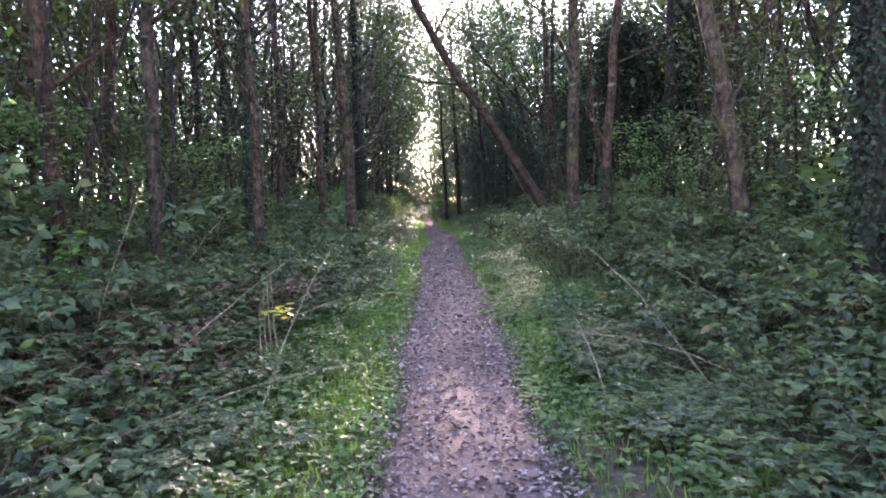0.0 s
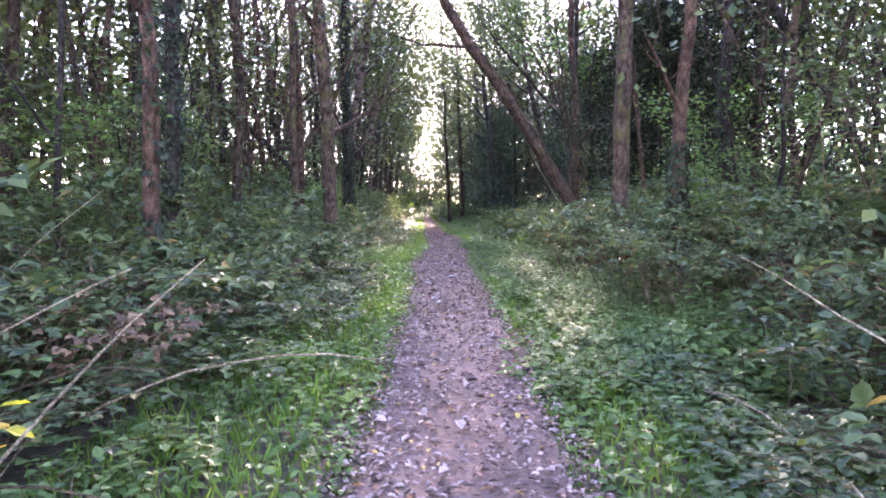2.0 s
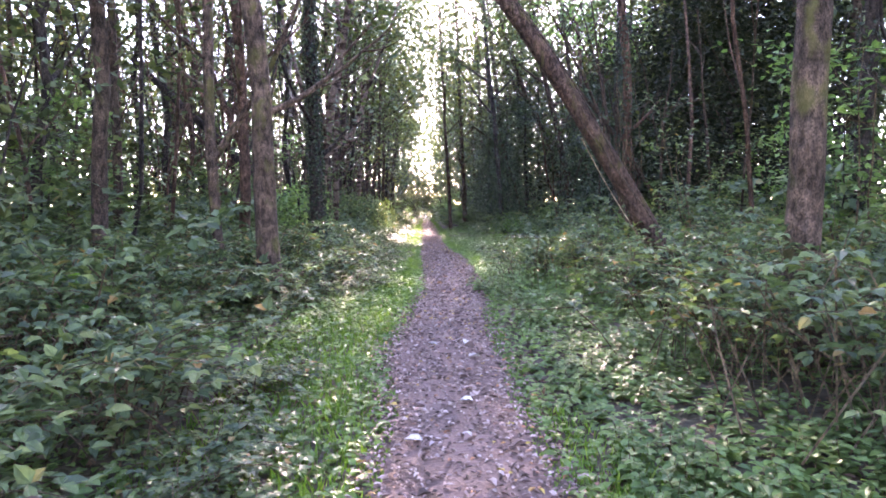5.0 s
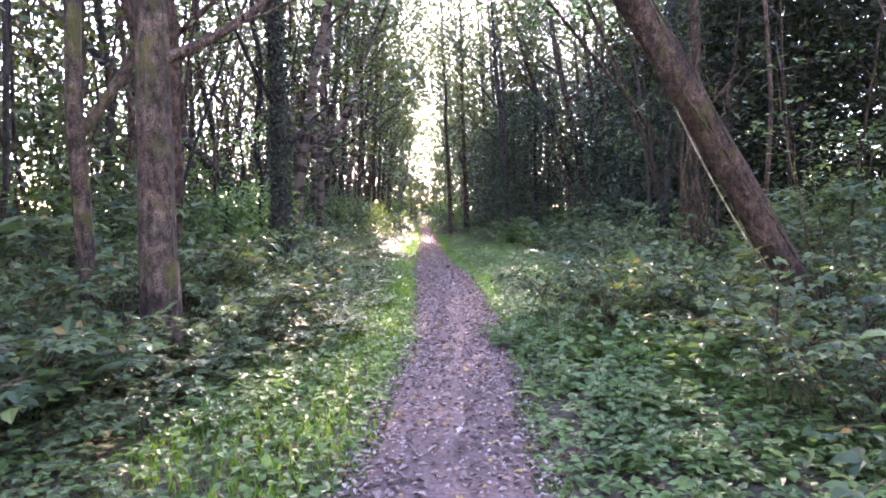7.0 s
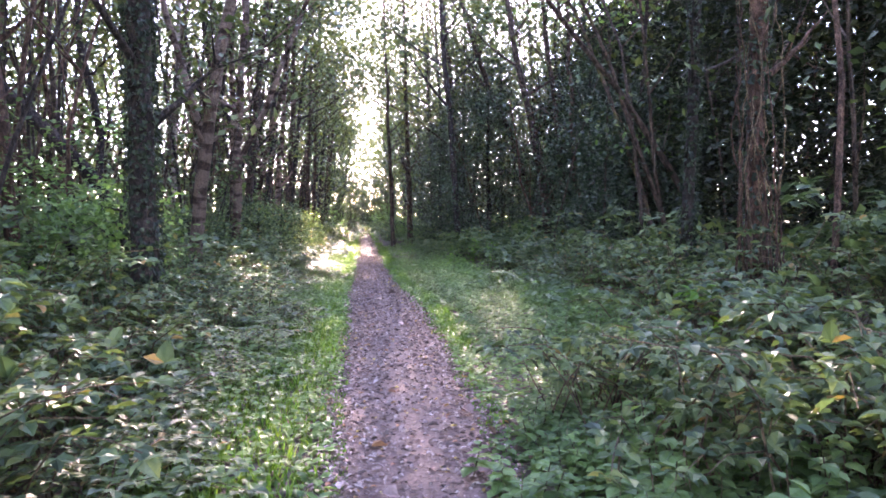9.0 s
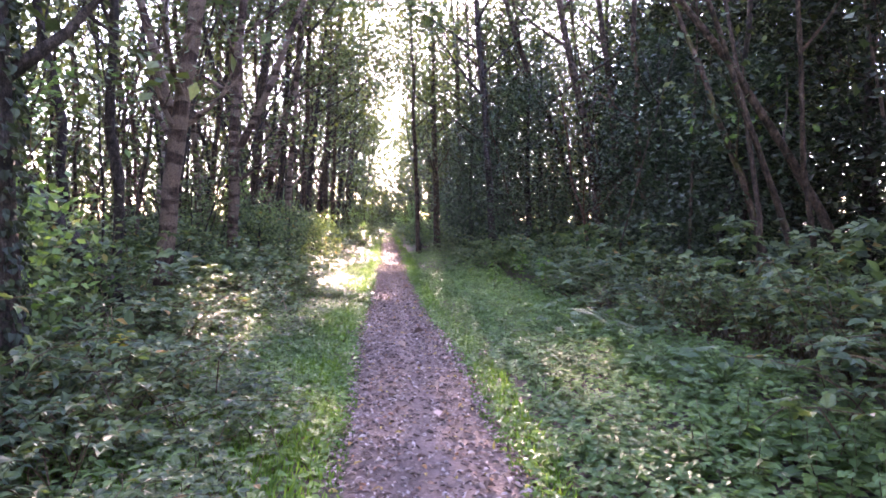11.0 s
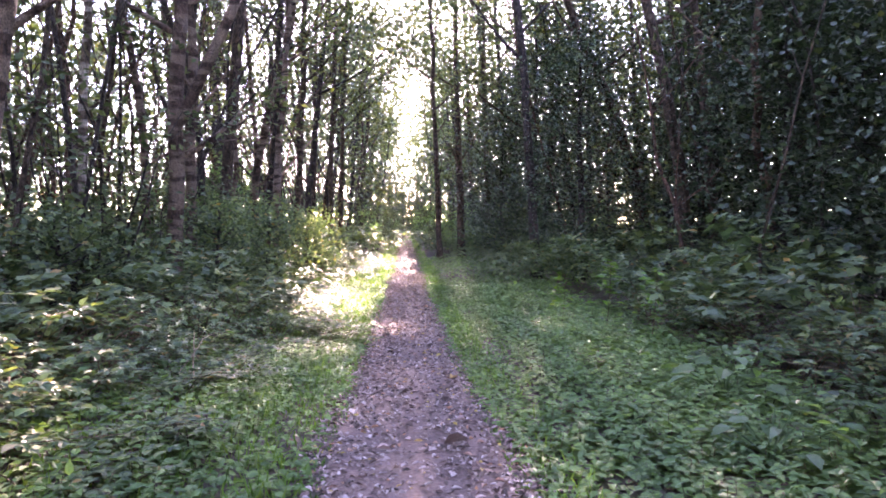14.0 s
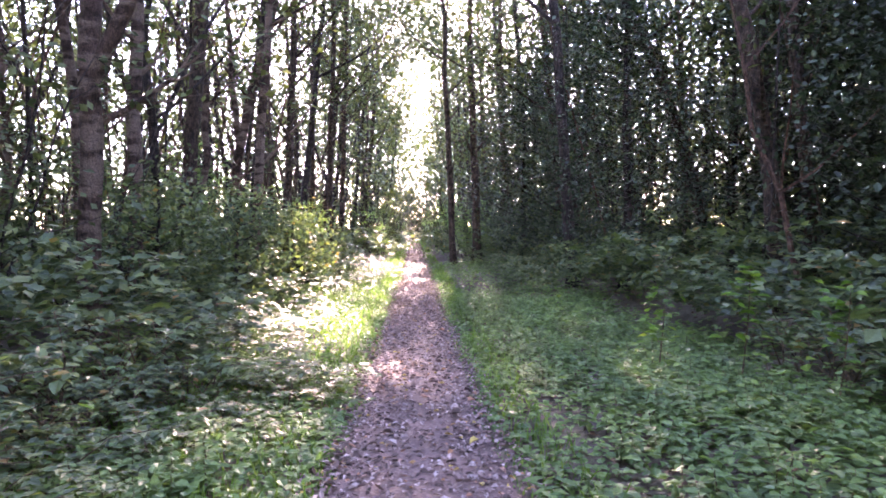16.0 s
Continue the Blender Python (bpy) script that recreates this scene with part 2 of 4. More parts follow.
class Joined:
    """Copies of patterns that nobody could count, gathered into one mesh."""

    def __init__(self):
        self.geo, self.materials, self.slots = Geo(), [], []

    def add(self, pattern, m):
        a = np.array(m)
        for o in pattern.children_recursive:
            if o.name.startswith("branchwork"):
                continue
            me = o.data
            v = np.empty(len(me.vertices) * 3, np.float32)
            me.vertices.foreach_get("co", v)
            f = np.empty(len(me.loops), np.int32)
            me.loops.foreach_get("vertex_index", f)
            self.geo.add(v.reshape(-1, 3) @ a[:3, :3].T + a[:3, 3], f.reshape(-1, 4))
            if me.materials[0] not in self.materials:
                self.materials.append(me.materials[0])
            self.slots.append(np.full(len(f) // 4, self.materials.index(me.materials[0])))

    def finish(self, name, label, category):
        me = self.geo.mesh(name, self.materials, False, np.concatenate(self.slots))
        return tagged(new(name, me), label, category, kind="stuff")


def unit(a):
    return a / np.maximum(np.linalg.norm(a, axis=-1, keepdims=True), 1e-9)


def tube(geo, points, radii, sides=8, rng=None, rough=0.0, flare=0.0):
    """A tapered stem along points, with a knobbly skin and root flare."""
    p, radii = np.asarray(points, float), np.asarray(radii, float)
    n = len(p)
    tan = unit(np.gradient(p, axis=0))
    ref = np.array([0.0, 1.0, 0.0]) if abs(tan[:, 1]).mean() < 0.8 else np.array([1.0, 0.0, 0.0])
    a = unit(np.cross(tan, ref))
    b = np.cross(tan, a)
    ang = np.arange(sides) * 2 * np.pi / sides
    r = np.repeat(radii[:, None], sides, 1)
    if rng is not None and rough:
        lobes = 1 + rough * (np.sin(ang * 2 + rng.uniform(0, 6)) * 0.5 + np.sin(ang * 3 + rng.uniform(0, 6)) * 0.5)
        r = r * lobes[None] * (1 + rough * rng.normal(0, 0.45, (n, sides)))
    if flare:
        h = p[:, 2] - p[0, 2]
        r = r * (1 + flare * np.exp(-h / 0.35)[:, None] * (1 + 0.5 * np.sin(ang * 4 + 1.0))[None])
    v = p[:, None] + r[..., None] * (np.cos(ang)[None, :, None] * a[:, None] + np.sin(ang)[None, :, None] * b[:, None])
    i, j = np.meshgrid(np.arange(n - 1), np.arange(sides), indexing="ij")
    k = (j + 1) % sides
    f = np.stack([i * sides + j, i * sides + k, (i + 1) * sides + k, (i + 1) * sides + j], -1)
    geo.add(v, f)


def leaves(geo, c, d, up, length, width, fold=0.12, fine=True):
    """Folded leaves at c, pointing along d, their faces turned to up."""
    c, d = np.asarray(c, float), unit(np.asarray(d, float))
    s = unit(np.cross(d, up))
    nrm = np.cross(s, d)
    L, W = np.broadcast_to(length, len(c))[:, None], np.broadcast_to(width, len(c))[:, None]
    if fine:
        rise = nrm * (fold * W)
        v = np.stack([c, c + d * 0.28 * L + s * 0.5 * W + rise, c + d * 0.66 * L + s * 0.38 * W + rise, c + d * L - nrm * 0.1 * L,
                      c + d * 0.66 * L - s * 0.38 * W + rise, c + d * 0.28 * L - s * 0.5 * W + rise], 1)
        q = np.array([[0, 1, 2, 3], [0, 3, 4, 5]])
        k = 6
    else:
        v = np.stack([c, c + d * 0.45 * L + s * 0.5 * W, c + d * L, c + d * 0.45 * L - s * 0.5 * W + nrm * fold * W], 1)
        q = np.array([[0, 1, 2, 3]])
        k = 4
    geo.add(v, (np.arange(len(c)) * k)[:, None, None] + q[None])


def any_way(rng, n, flat=1.0):
    a = rng.normal(0, 1, (n, 3))
    a[:, 2] *= flat
    return unit(a)


def face_up(rng, n, tilt=0.45):
    a = rng.normal(0, tilt, (n, 3))
    a[:, 2] = 1.0
    return unit(a)


# ---- ground and path ----
def steps(ranges):
    return np.concatenate([np.arange(a, b, s) for a, b, s in ranges])


def build_ground():
    xs = steps([(-400, -40, 40), (-40, -8, 4), (-8, 8, 0.22), (8, 40, 4), (40, 401, 40)])
    ys = steps([(-200, -12, 20), (-12, 62, 0.35), (62, 130, 4), (130, 900, 70)])
    gx, gy = np.meshgrid(xs, ys)
    z = ground_height(gx, gy)
    v = np.stack([gx, gy, z], -1).reshape(-1, 3)
    i, j = np.meshgrid(np.arange(len(ys) - 1), np.arange(len(xs) - 1), indexing="ij")
    w = len(xs)
    g = Geo()
    g.add(v, np.stack([i * w + j, i * w + j + 1, (i + 1) * w + j + 1, (i + 1) * w + j], -1))
    return tagged(new("ground", g.mesh("ground", WOOD_SOIL, True)), "dark woodland soil under brambles and leaf litter", "ground", kind="structure")


def build_path():
    rng = np.random.default_rng(4)
    ys = np.arange(-10, 125, 0.12)
    us = np.linspace(-1, 1, 15)
    half = path_half(ys)[:, None] + rng.normal(0, 0.012, (len(ys), 1))
    x = path_centre(ys)[:, None] + us[None] * half
    z = 0.012 * (1 - us[None] ** 2) + rng.normal(0, 0.003, x.shape) + 0.006 * np.sin(ys[:, None] * 1.7 + us[None] * 3)
    z[:, 0] = z[:, -1] = -0.03
    z = z + rise(ys)[:, None]
    v = np.stack([x, np.broadcast_to(ys[:, None], x.shape), z], -1)
    i, j = np.meshgrid(np.arange(len(ys) - 1), np.arange(len(us) - 1), indexing="ij")
    w = len(us)
    g = Geo()
    g.add(v, np.stack([i * w + j, i * w + j + 1, (i + 1) * w + j + 1, (i + 1) * w + j], -1))
    return tagged(new("path", g.mesh("path", PATH_SOIL, True)), "narrow trodden earth footpath strewn with dead leaves", "footpath", kind="structure")


ground = build_ground()
footpath = build_path()


# ---- trees ----
LIT_SPOTS = ((-1.7, 36.6, 0.3, 0.8), (-2.6, 40.5, 0.9, 0.9), (-0.4, 33.6, 0.0, 0.3), (-2.1, 26.0, 0.4, 0.4), (-2.9, 27.6, 0.5, 0.4), (-0.5, 44.0, 0.0, 0.7), (-1.4, 52.0, 0.2, 1.2), (2.75, 15.9, 0.7, 0.5))


def open_to_sun(c):
    """Which leaves stand clear of the gaps in the canopy through which the sun comes down."""
    keep = np.ones(len(c), bool)
    d = np.array(SUN_DIR)
    for x, y, z, r in LIT_SPOTS:
        q = c - np.array((x, y, z))
        along = q @ d
        keep &= ~((along > 6) & (np.linalg.norm(q - along[:, None] * d, axis=1) < r))
    return keep


def spine(rng, x, y, lean, bend, depth_lean, height, n=22, wobble=0.03, low=-0.15):
    z = np.linspace(low, height, n)
    capped = np.minimum(z, 7.0)
    px = x + lean * z + bend * (capped ** 2 + (z - capped) * 2 * 7.0 * np.where(z > 7, 0.5, 0))
    py = y + depth_lean * z
    wx, wy = rng.normal(0, wobble, n), rng.normal(0, wobble, n)
    k = np.ones(3) / 3
    wx, wy = np.convolve(wx, k, "same"), np.convolve(wy, k, "same")
    return np.stack([px + wx, py + wy, z], -1)


def limb_line(rng, start, way, length, n=9):
    s = np.linspace(0, 1, n)[:, None]
    way = np.asarray(way, float)
    rise = np.array([0, 0, 1.0]) * (s ** 2) * length * rng.uniform(0.1, 0.45)
    kink = np.cumsum(rng.normal(0, 0.05 * length / n * 3, (n, 3)), 0) * s
    return np.asarray(start) + way * s * length + rise + kink


def clump_leaves(rng, geo, tips, per, spread, size, cull=True, fine=False, flat=0.7):
    tips = np.asarray(tips)
    c = np.repeat(tips, per, 0) + rng.normal(0, 1, (len(tips) * per, 3)) * np.array([spread, spread, spread * flat])
    if cull:
        c = c[open_to_sun(c)]
    n = len(c)
    leaves(geo, c, any_way(rng, n, 0.6), face_up(rng, n, 0.7), size * rng.uniform(0.6, 1.25, n), size * 0.62 * rng.uniform(0.7, 1.2, n), 0.2, fine)


def ivy_coat(rng, geo, sp, radii, n, low, high, size=0.064):
    z = rng.uniform(low, high, n) if high > low else np.zeros(n)
    i = np.clip(np.interp(z, sp[:, 2], np.arange(len(sp))), 0, len(sp) - 1)
    c = np.stack([np.interp(i, np.arange(len(sp)), sp[:, k]) for k in range(3)], -1)
    r = np.interp(i, np.arange(len(sp)), radii)
    a = rng.uniform(0, 2 * np.pi, n)
    out = np.stack([np.cos(a), np.sin(a), np.zeros(n)], -1)
    c = c + out * (r * rng.uniform(0.95, 1.3, n) + 0.008)[:, None]
    d = unit(out * 0.5 + np.array([0, 0, -0.8]) + rng.normal(0, 0.45, (n, 3)))
    leaves(geo, c, d, unit(out + rng.normal(0, 0.35, (n, 3))), size * rng.uniform(0.6, 1.3, n), size * rng.uniform(0.6, 1.1, n), 0.15, True)


def wood_tree(seed, x, y, r, lean=0.0, bend=0.0, height=14.0, bark=None, label="", depth_lean=0.0, limbs=7, crown_from=5.5,
              leaf=None, ivy=0, ivy_to=7.0, per=32, leaf_size=0.15, sides=12, category="tree", name="tree", reach=1.0, low_limbs=2, wobble=0.04, fork=None):
    """A woodland tree: trunk, each bough, crown of leaves, and ivy where it has some."""
    rng = np.random.default_rng(seed)
    e = thing(name, (x, y, 0), label, category, "trees of the wood")
    sp = spine(rng, 0, 0, lean, bend, depth_lean, height, 26, wobble)
    taper = np.linspace(1.0, 0.12, 26) ** 0.8
    rad = r * (0.18 + 0.82 * taper)
    g = Geo()
    tube(g, sp, rad, sides, rng, 0.1, 0.45)
    part("trunk", g, bark or BARK, e, smooth=True)
    crown, tips = Geo(), []
    for k in range(limbs + low_limbs):
        h = rng.uniform(2.2, crown_from) if k >= limbs else crown_from + (height - crown_from) * (k + 0.5) / limbs * 0.92
        i = np.interp(h, sp[:, 2], np.arange(26))
        start = np.array([np.interp(i, np.arange(26), sp[:, c]) for c in range(3)])
        a = k * 2.4 + rng.uniform(-0.6, 0.6)
        way = unit(np.array([math.cos(a), math.sin(a), rng.uniform(0.35, 1.0)]))
        length = (rng.uniform(1.6, 3.0) if k < limbs else rng.uniform(0.9, 2.0)) * reach
        line = limb_line(rng, start, way, length)
        r0 = np.interp(i, np.arange(26), rad) * rng.uniform(0.35, 0.55)
        b, twigs = Geo(), []
        tube(b, line, r0 * np.linspace(1, 0.16, 9), 6, rng, 0.06)
        for q in range(3):
            j = rng.integers(3, 8)
            twig = limb_line(rng, line[j], unit(way + rng.normal(0, 0.7, 3)), length * rng.uniform(0.3, 0.55), 5)
            twigs.append(Geo())
            tube(twigs[-1] if sides > 10 else b, twig, r0 * 0.32 * np.linspace(1, 0.2, 5), 4)
            if k < limbs:
                tips.extend([twig[2], twig[4]])
            elif rng.random() < 0.5:
                tips.append(twig[4])
        bough = part("bough", b, bark or BARK, e, smooth=True)
        for twig_geo in twigs:
            if twig_geo.n:
                part("twig", twig_geo, bark or BARK, bough, smooth=True)
        if k < limbs:
            tips.extend([line[5], line[7], line[8]])
    if fork:
        h, way, length, r0 = fork
        i = np.interp(h, sp[:, 2], np.arange(26))
        line = limb_line(rng, [np.interp(i, np.arange(26), sp[:, c]) for c in range(3)], unit(np.array(way)), length, 14)
        b = Geo()
        tube(b, line, r0 * np.linspace(1, 0.25, 14), 10, rng, 0.1)
        part("forked_stem", b, bark or BARK, e, smooth=True)
        tips.extend(line[9:])
    tips = np.array(tips) + np.array([x, y, 0])
    clump_leaves(rng, crown, tips, per, 0.42 * reach, leaf_size)
    if crown.n:
        crown.v = [v - np.array([x, y, 0]) for v in crown.v]
        part("crown", crown, leaf or CROWN, e)
    if ivy:
        g = Geo()
        ivy_coat(rng, g, sp, rad, ivy, 0.1, ivy_to)
        part("ivy", g, IVY, e, "dark glossy ivy climbing the bark")
    return e


KEY = []


def key_tree(x, y, r, *args, **more):
    KEY.append((x, y))
    return wood_tree(100 + len(KEY), x, y, r, *args, **more)


PLAIN = "slender brown-barked woodland tree among brambles"
MOSSY = "mossy grey-brown tree trunk rising from undergrowth"
IVIED = "dark tree trunk clad in climbing ivy"
# beside the path, first stretch
key_tree(2.75, 13.45, 0.125, lean=-0.04, bend=0.008, bark=BARK_MOSS, label="brown trunk with a mossy green flank")
key_tree(2.80, 11.6, 0.085, lean=0.07, bend=0.0, bark=BARK_RED, label="reddish curved trunk wrapped in thin ivy stems", ivy=700, ivy_to=1.8)
key_tree(6.41, 18.6, 0.15, lean=0.017, bark=BARK_DARK, label=PLAIN, ivy=900, ivy_to=4)
key_tree(10.2, 25.3, 0.17, lean=0.03, label=PLAIN)
key_tree(9.6, 20.1, 0.16, lean=-0.11, bark=BARK_DARK, label=PLAIN)
key_tree(11.2, 19.0, 0.17, lean=-0.65, bark=BARK_DARK, height=9, label="leaning dark tree trunk in dense wood", crown_from=4.5)
key_tree(4.21, 9.0, 0.125, lean=-0.09, bend=-0.018, height=12, label="grey-brown trunk curving as it rises", bark=BARK_MOSS)
key_tree(3.75, 5.7, 0.13, lean=-0.01, bark=BARK_DARK, label=IVIED, ivy=3800, ivy_to=6.5)
key_tree(3.98, 23.8, 0.085, lean=0.025, bark=BARK_DARK, label=PLAIN, ivy=1400, ivy_to=5)
key_tree(3.80, 21.7, 0.105, lean=-0.04, bark=BARK_RED, label="reddish trunk hung with dead ivy vines", ivy=900, ivy_to=5)
key_tree(-2.54, 9.35, 0.08, lean=-0.02, bark=BARK_RED, label="thin reddish trunk with sparse ivy", ivy=420, ivy_to=4, height=11)
key_tree(-3.40, 11.9, 0.095, lean=0.02, bark=BARK_DARK, label=IVIED, ivy=1500, ivy_to=6)
key_tree(-3.79, 16.0, 0.09, lean=0.006, label=PLAIN)
key_tree(-5.82, 20.6, 0.085, lean=0.015, label=PLAIN)
key_tree(-3.74, 21.3, 0.11, lean=0.044, bend=-0.0086, bark=BARK_RED, label="slim reddish trunk with side boughs", low_limbs=4, fork=(2.4, (-0.45, 0.1, 1.0), 5.0, 0.06))
key_tree(-2.23, 17.3, 0.145, lean=-0.017, bend=-0.005, bark=BARK_MOSS, label="stout grey trunk with moss at its foot", sides=16)
key_tree(-2.69, 23.3, 0.15, lean=-0.017, bend=0.001, bark=BARK_DARK, label=IVIED, ivy=3200, ivy_to=8)
key_tree(-3.0, 17.6, 0.075, lean=-0.03, bend=0.003, bark=BARK_MOSS, label="slim mossy trunk with a forked bough", low_limbs=3, fork=(1.9, (0.7, 0.2, 1.0), 3.5, 0.055))
key_tree(-6.17, 27.2, 0.12, lean=0.035, bend=-0.0233, bark=BARK_RED, label=PLAIN)
key_tree(-3.90, 29.6, 0.15, lean=0.07, bend=0.012, bark=BARK_BANDED, label="brown patchy trunk leaning as it rises", low_limbs=4, fork=(2.9, (-0.3, 0.1, 1.0), 7.0, 0.085))
key_tree(-3.52, 8.3, 0.09, lean=-0.03, bend=0.004, bark=BARK, label=PLAIN, ivy=260, ivy_to=3)
key_tree(-7.77, 15.2, 0.12, lean=0.10, label=PLAIN)
key_tree(-5.79, 10.0, 0.13, lean=-0.01, bark=BARK_RED, label=PLAIN)
# second stretch
key_tree(6.15, 29.3, 0.07, lean=-0.12, bend=-0.02, depth_lean=0.28, height=8, bark=BARK_MOSS, label="thin mossy stem leaning out of dark thicket", per=30, leaf=NETTLE)
key_tree(6.2, 28.5, 0.06, lean=-0.28, bend=-0.018, height=8, bark=BARK, label="thin pale stem leaning over from the dark thicket", per=30)
key_tree(7.3, 28.7, 0.08, lean=-0.436, bend=-0.04, height=8, bark=BARK, label="thin pale stem leaning over from the dark thicket", per=30)
key_tree(6.05, 38.7, 0.16, lean=-0.069, bend=-0.0155, bark=BARK, label=PLAIN, height=13)
key_tree(6.75, 38.9, 0.12, lean=-0.08, bend=-0.004, label=PLAIN)
key_tree(6.9, 43.7, 0.17, lean=-0.10, bend=-0.032, label="tree leaning across towards the light", height=13)
key_tree(1.73, 53.5, 0.17, lean=-0.029, label=PLAIN, height=16)
key_tree(0.68, 51.0, 0.12, lean=-0.037, label=PLAIN, height=15)
key_tree(3.3, 57.0, 0.15, lean=-0.03, label=PLAIN, height=16)
key_tree(-4.12, 35.15, 0.14, lean=-0.01, bend=0.006, bark=BARK_BANDED, label="birch-like trunk with pale blotches, forked above head height", low_limbs=3, fork=(3.1, (0.55, 0.0, 1.0), 8.0, 0.10))
key_tree(-5.9, 38.3, 0.10, lean=0.06, bend=-0.02, bark=BARK_BANDED, label=PLAIN)
key_tree(-4.85, 38.0, 0.12, lean=0.0, bend=0.001, bark=BARK_BANDED, label="upright trunk with pale blotches")
key_tree(-5.3, 44.7, 0.15, lean=-0.03, bend=0.028, bark=BARK_BANDED, label="trunk bowing outwards as it rises", fork=(3.5, (-0.15, 0.1, 1.0), 7.0, 0.09))
key_tree(-4.2, 42.8, 0.12, bark=BARK_BANDED, lean=0.035, bend=0.004, label=PLAIN)
key_tree(-4.17, 45.7, 0.12, lean=0.06, bend=-0.002, label=PLAIN)
key_tree(-6.53, 36.3, 0.09, lean=0.15, bend=-0.012, bark=BARK_PALE, label="slim birch with white peeling bark")
key_tree(-4.11, 53.0, 0.12, lean=0.05, bend=-0.002, label=PLAIN, height=16)
key_tree(-5.16, 55.3, 0.12, lean=0.024, label=PLAIN, height=15)
key_tree(-4.14, 57.0, 0.12, lean=0.034, label=PLAIN, height=15)
key_tree(-4.38, 71.0, 0.17, lean=-0.02, bend=0.012, label=PLAIN, height=18)


# the leaning tree over the path
def leaning_tree():
    rng = np.random.default_rng(77)
    KEY.append((3.2, 17.2))
    e = thing("leaning_tree", (3.20, 17.3, 0), "bare brown mossy trunk leaning far across the path", "tree", "trees of the wood")
    z = np.linspace(-0.2, 9.5, 34)
    x = -0.46 * z - 0.035 * np.minimum(z, 4.2) ** 2 - 0.09 * np.maximum(z - 4.2, 0)
    sp = np.stack([x + 0.02 * np.sin(z * 2.1), 0.02 * np.sin(z * 1.7) + 0.01 * z, z], -1)
    rad = np.interp(z, [-0.2, 0.3, 3, 9.5], [0.17, 0.135, 0.12, 0.06])
    g = Geo()
    tube(g, sp, rad, 20, rng, 0.05, 0.15)
    part("trunk", g, BARK_LEANING, e, smooth=True)
    # a dry ivy stem hanging along the underside
    g = Geo()
    zz = np.linspace(0.45, 2.1, 16)
    tube(g, np.stack([np.interp(zz, z, x) - 0.17 - 0.10 * np.sin((zz - 0.5) * 1.5), -0.12 + 0 * zz, zz], -1), np.full(16, 0.007), 5, rng, 0.1)
    part("hanging_vine", g, DRY, e, "pale dry ivy vine")
    for k in range(6):
        g = Geo()
        zz = np.linspace(0.8 + 0.5 * k, 2.4 + 0.6 * k, 22)
        i = np.interp(zz, z, np.arange(len(z)))
        c = np.stack([np.interp(i, np.arange(len(z)), sp[:, q]) for q in range(3)], -1)
        r = np.interp(i, np.arange(len(z)), rad) * 1.03
        a = -1.6 + 0.5 * np.sin(zz * 2.0 + k) + k * 0.35
        tube(g, c + np.stack([np.cos(a) * r, np.sin(a) * r, 0.35 * np.cos(a) * r], -1), np.full(22, 0.009), 4, rng, 0.1)
        part("ivy_stem", g, BARK, e)
    tips = []
    for k, (h, way, length) in enumerate(((4.2, (-1.0, 0.05, 0.05), 2.0), (5.4, (0.5, -0.3, 0.8), 1.8), (6.5, (-0.6, 0.4, 0.7), 2.4), (7.5, (-0.7, -0.5, 0.5), 2.2), (8.6, (0.2, 0.6, 0.8), 2.0), (9.3, (-0.5, 0.1, 0.9), 2.0))):
        i = np.interp(h, z, np.arange(len(z)))
        line = limb_line(rng, [np.interp(i, np.arange(len(z)), sp[:, q]) for q in range(3)], unit(np.array(way)), length)
        g = Geo()
        tube(g, line, 0.035 * np.linspace(1, 0.2, 9), 6, rng, 0.05)
        part("bough", g, BARK, e, smooth=True)
        if k > 1:
            tips.extend(line[4:])
    g = Geo()
    clump_leaves(rng, g, np.array(tips), 40, 0.4, 0.13, False)
    part("crown", g, CROWN, e)


leaning_tree()


def fallen_trunk():
    """A dead trunk hung up at a slant in the left-hand wood."""
    rng = np.random.default_rng(78)
    e = thing("fallen_trunk", (-2.9, 27.8, 0.0), "dead bare trunk fallen at a slant against trees", "fallen tree")
    s = np.linspace(0, 1, 20)
    sp = np.stack([-0.5 - 5.4 * s, 0.4 * s, -0.08 + 6.0 * s ** 0.92 + 0.12 * np.sin(s * 5)], -1)
    g = Geo()
    tube(g, sp, np.linspace(0.14, 0.085, 20), 12, rng, 0.08)
    part("trunk", g, BARK_DARK, e, smooth=True)
    for k in range(5):
        g = Geo()
        line = limb_line(rng, sp[6 + 2 * k], unit(np.array([0.3 * rng.normal(), 0.3 * rng.normal(), 1.0])), rng.uniform(1.2, 2.2), 7)
        tube(g, line, 0.025 * np.linspace(1, 0.25, 7), 5, rng, 0.05)
        part("bough", g, BARK_DARK, e, smooth=True)


fallen_trunk()


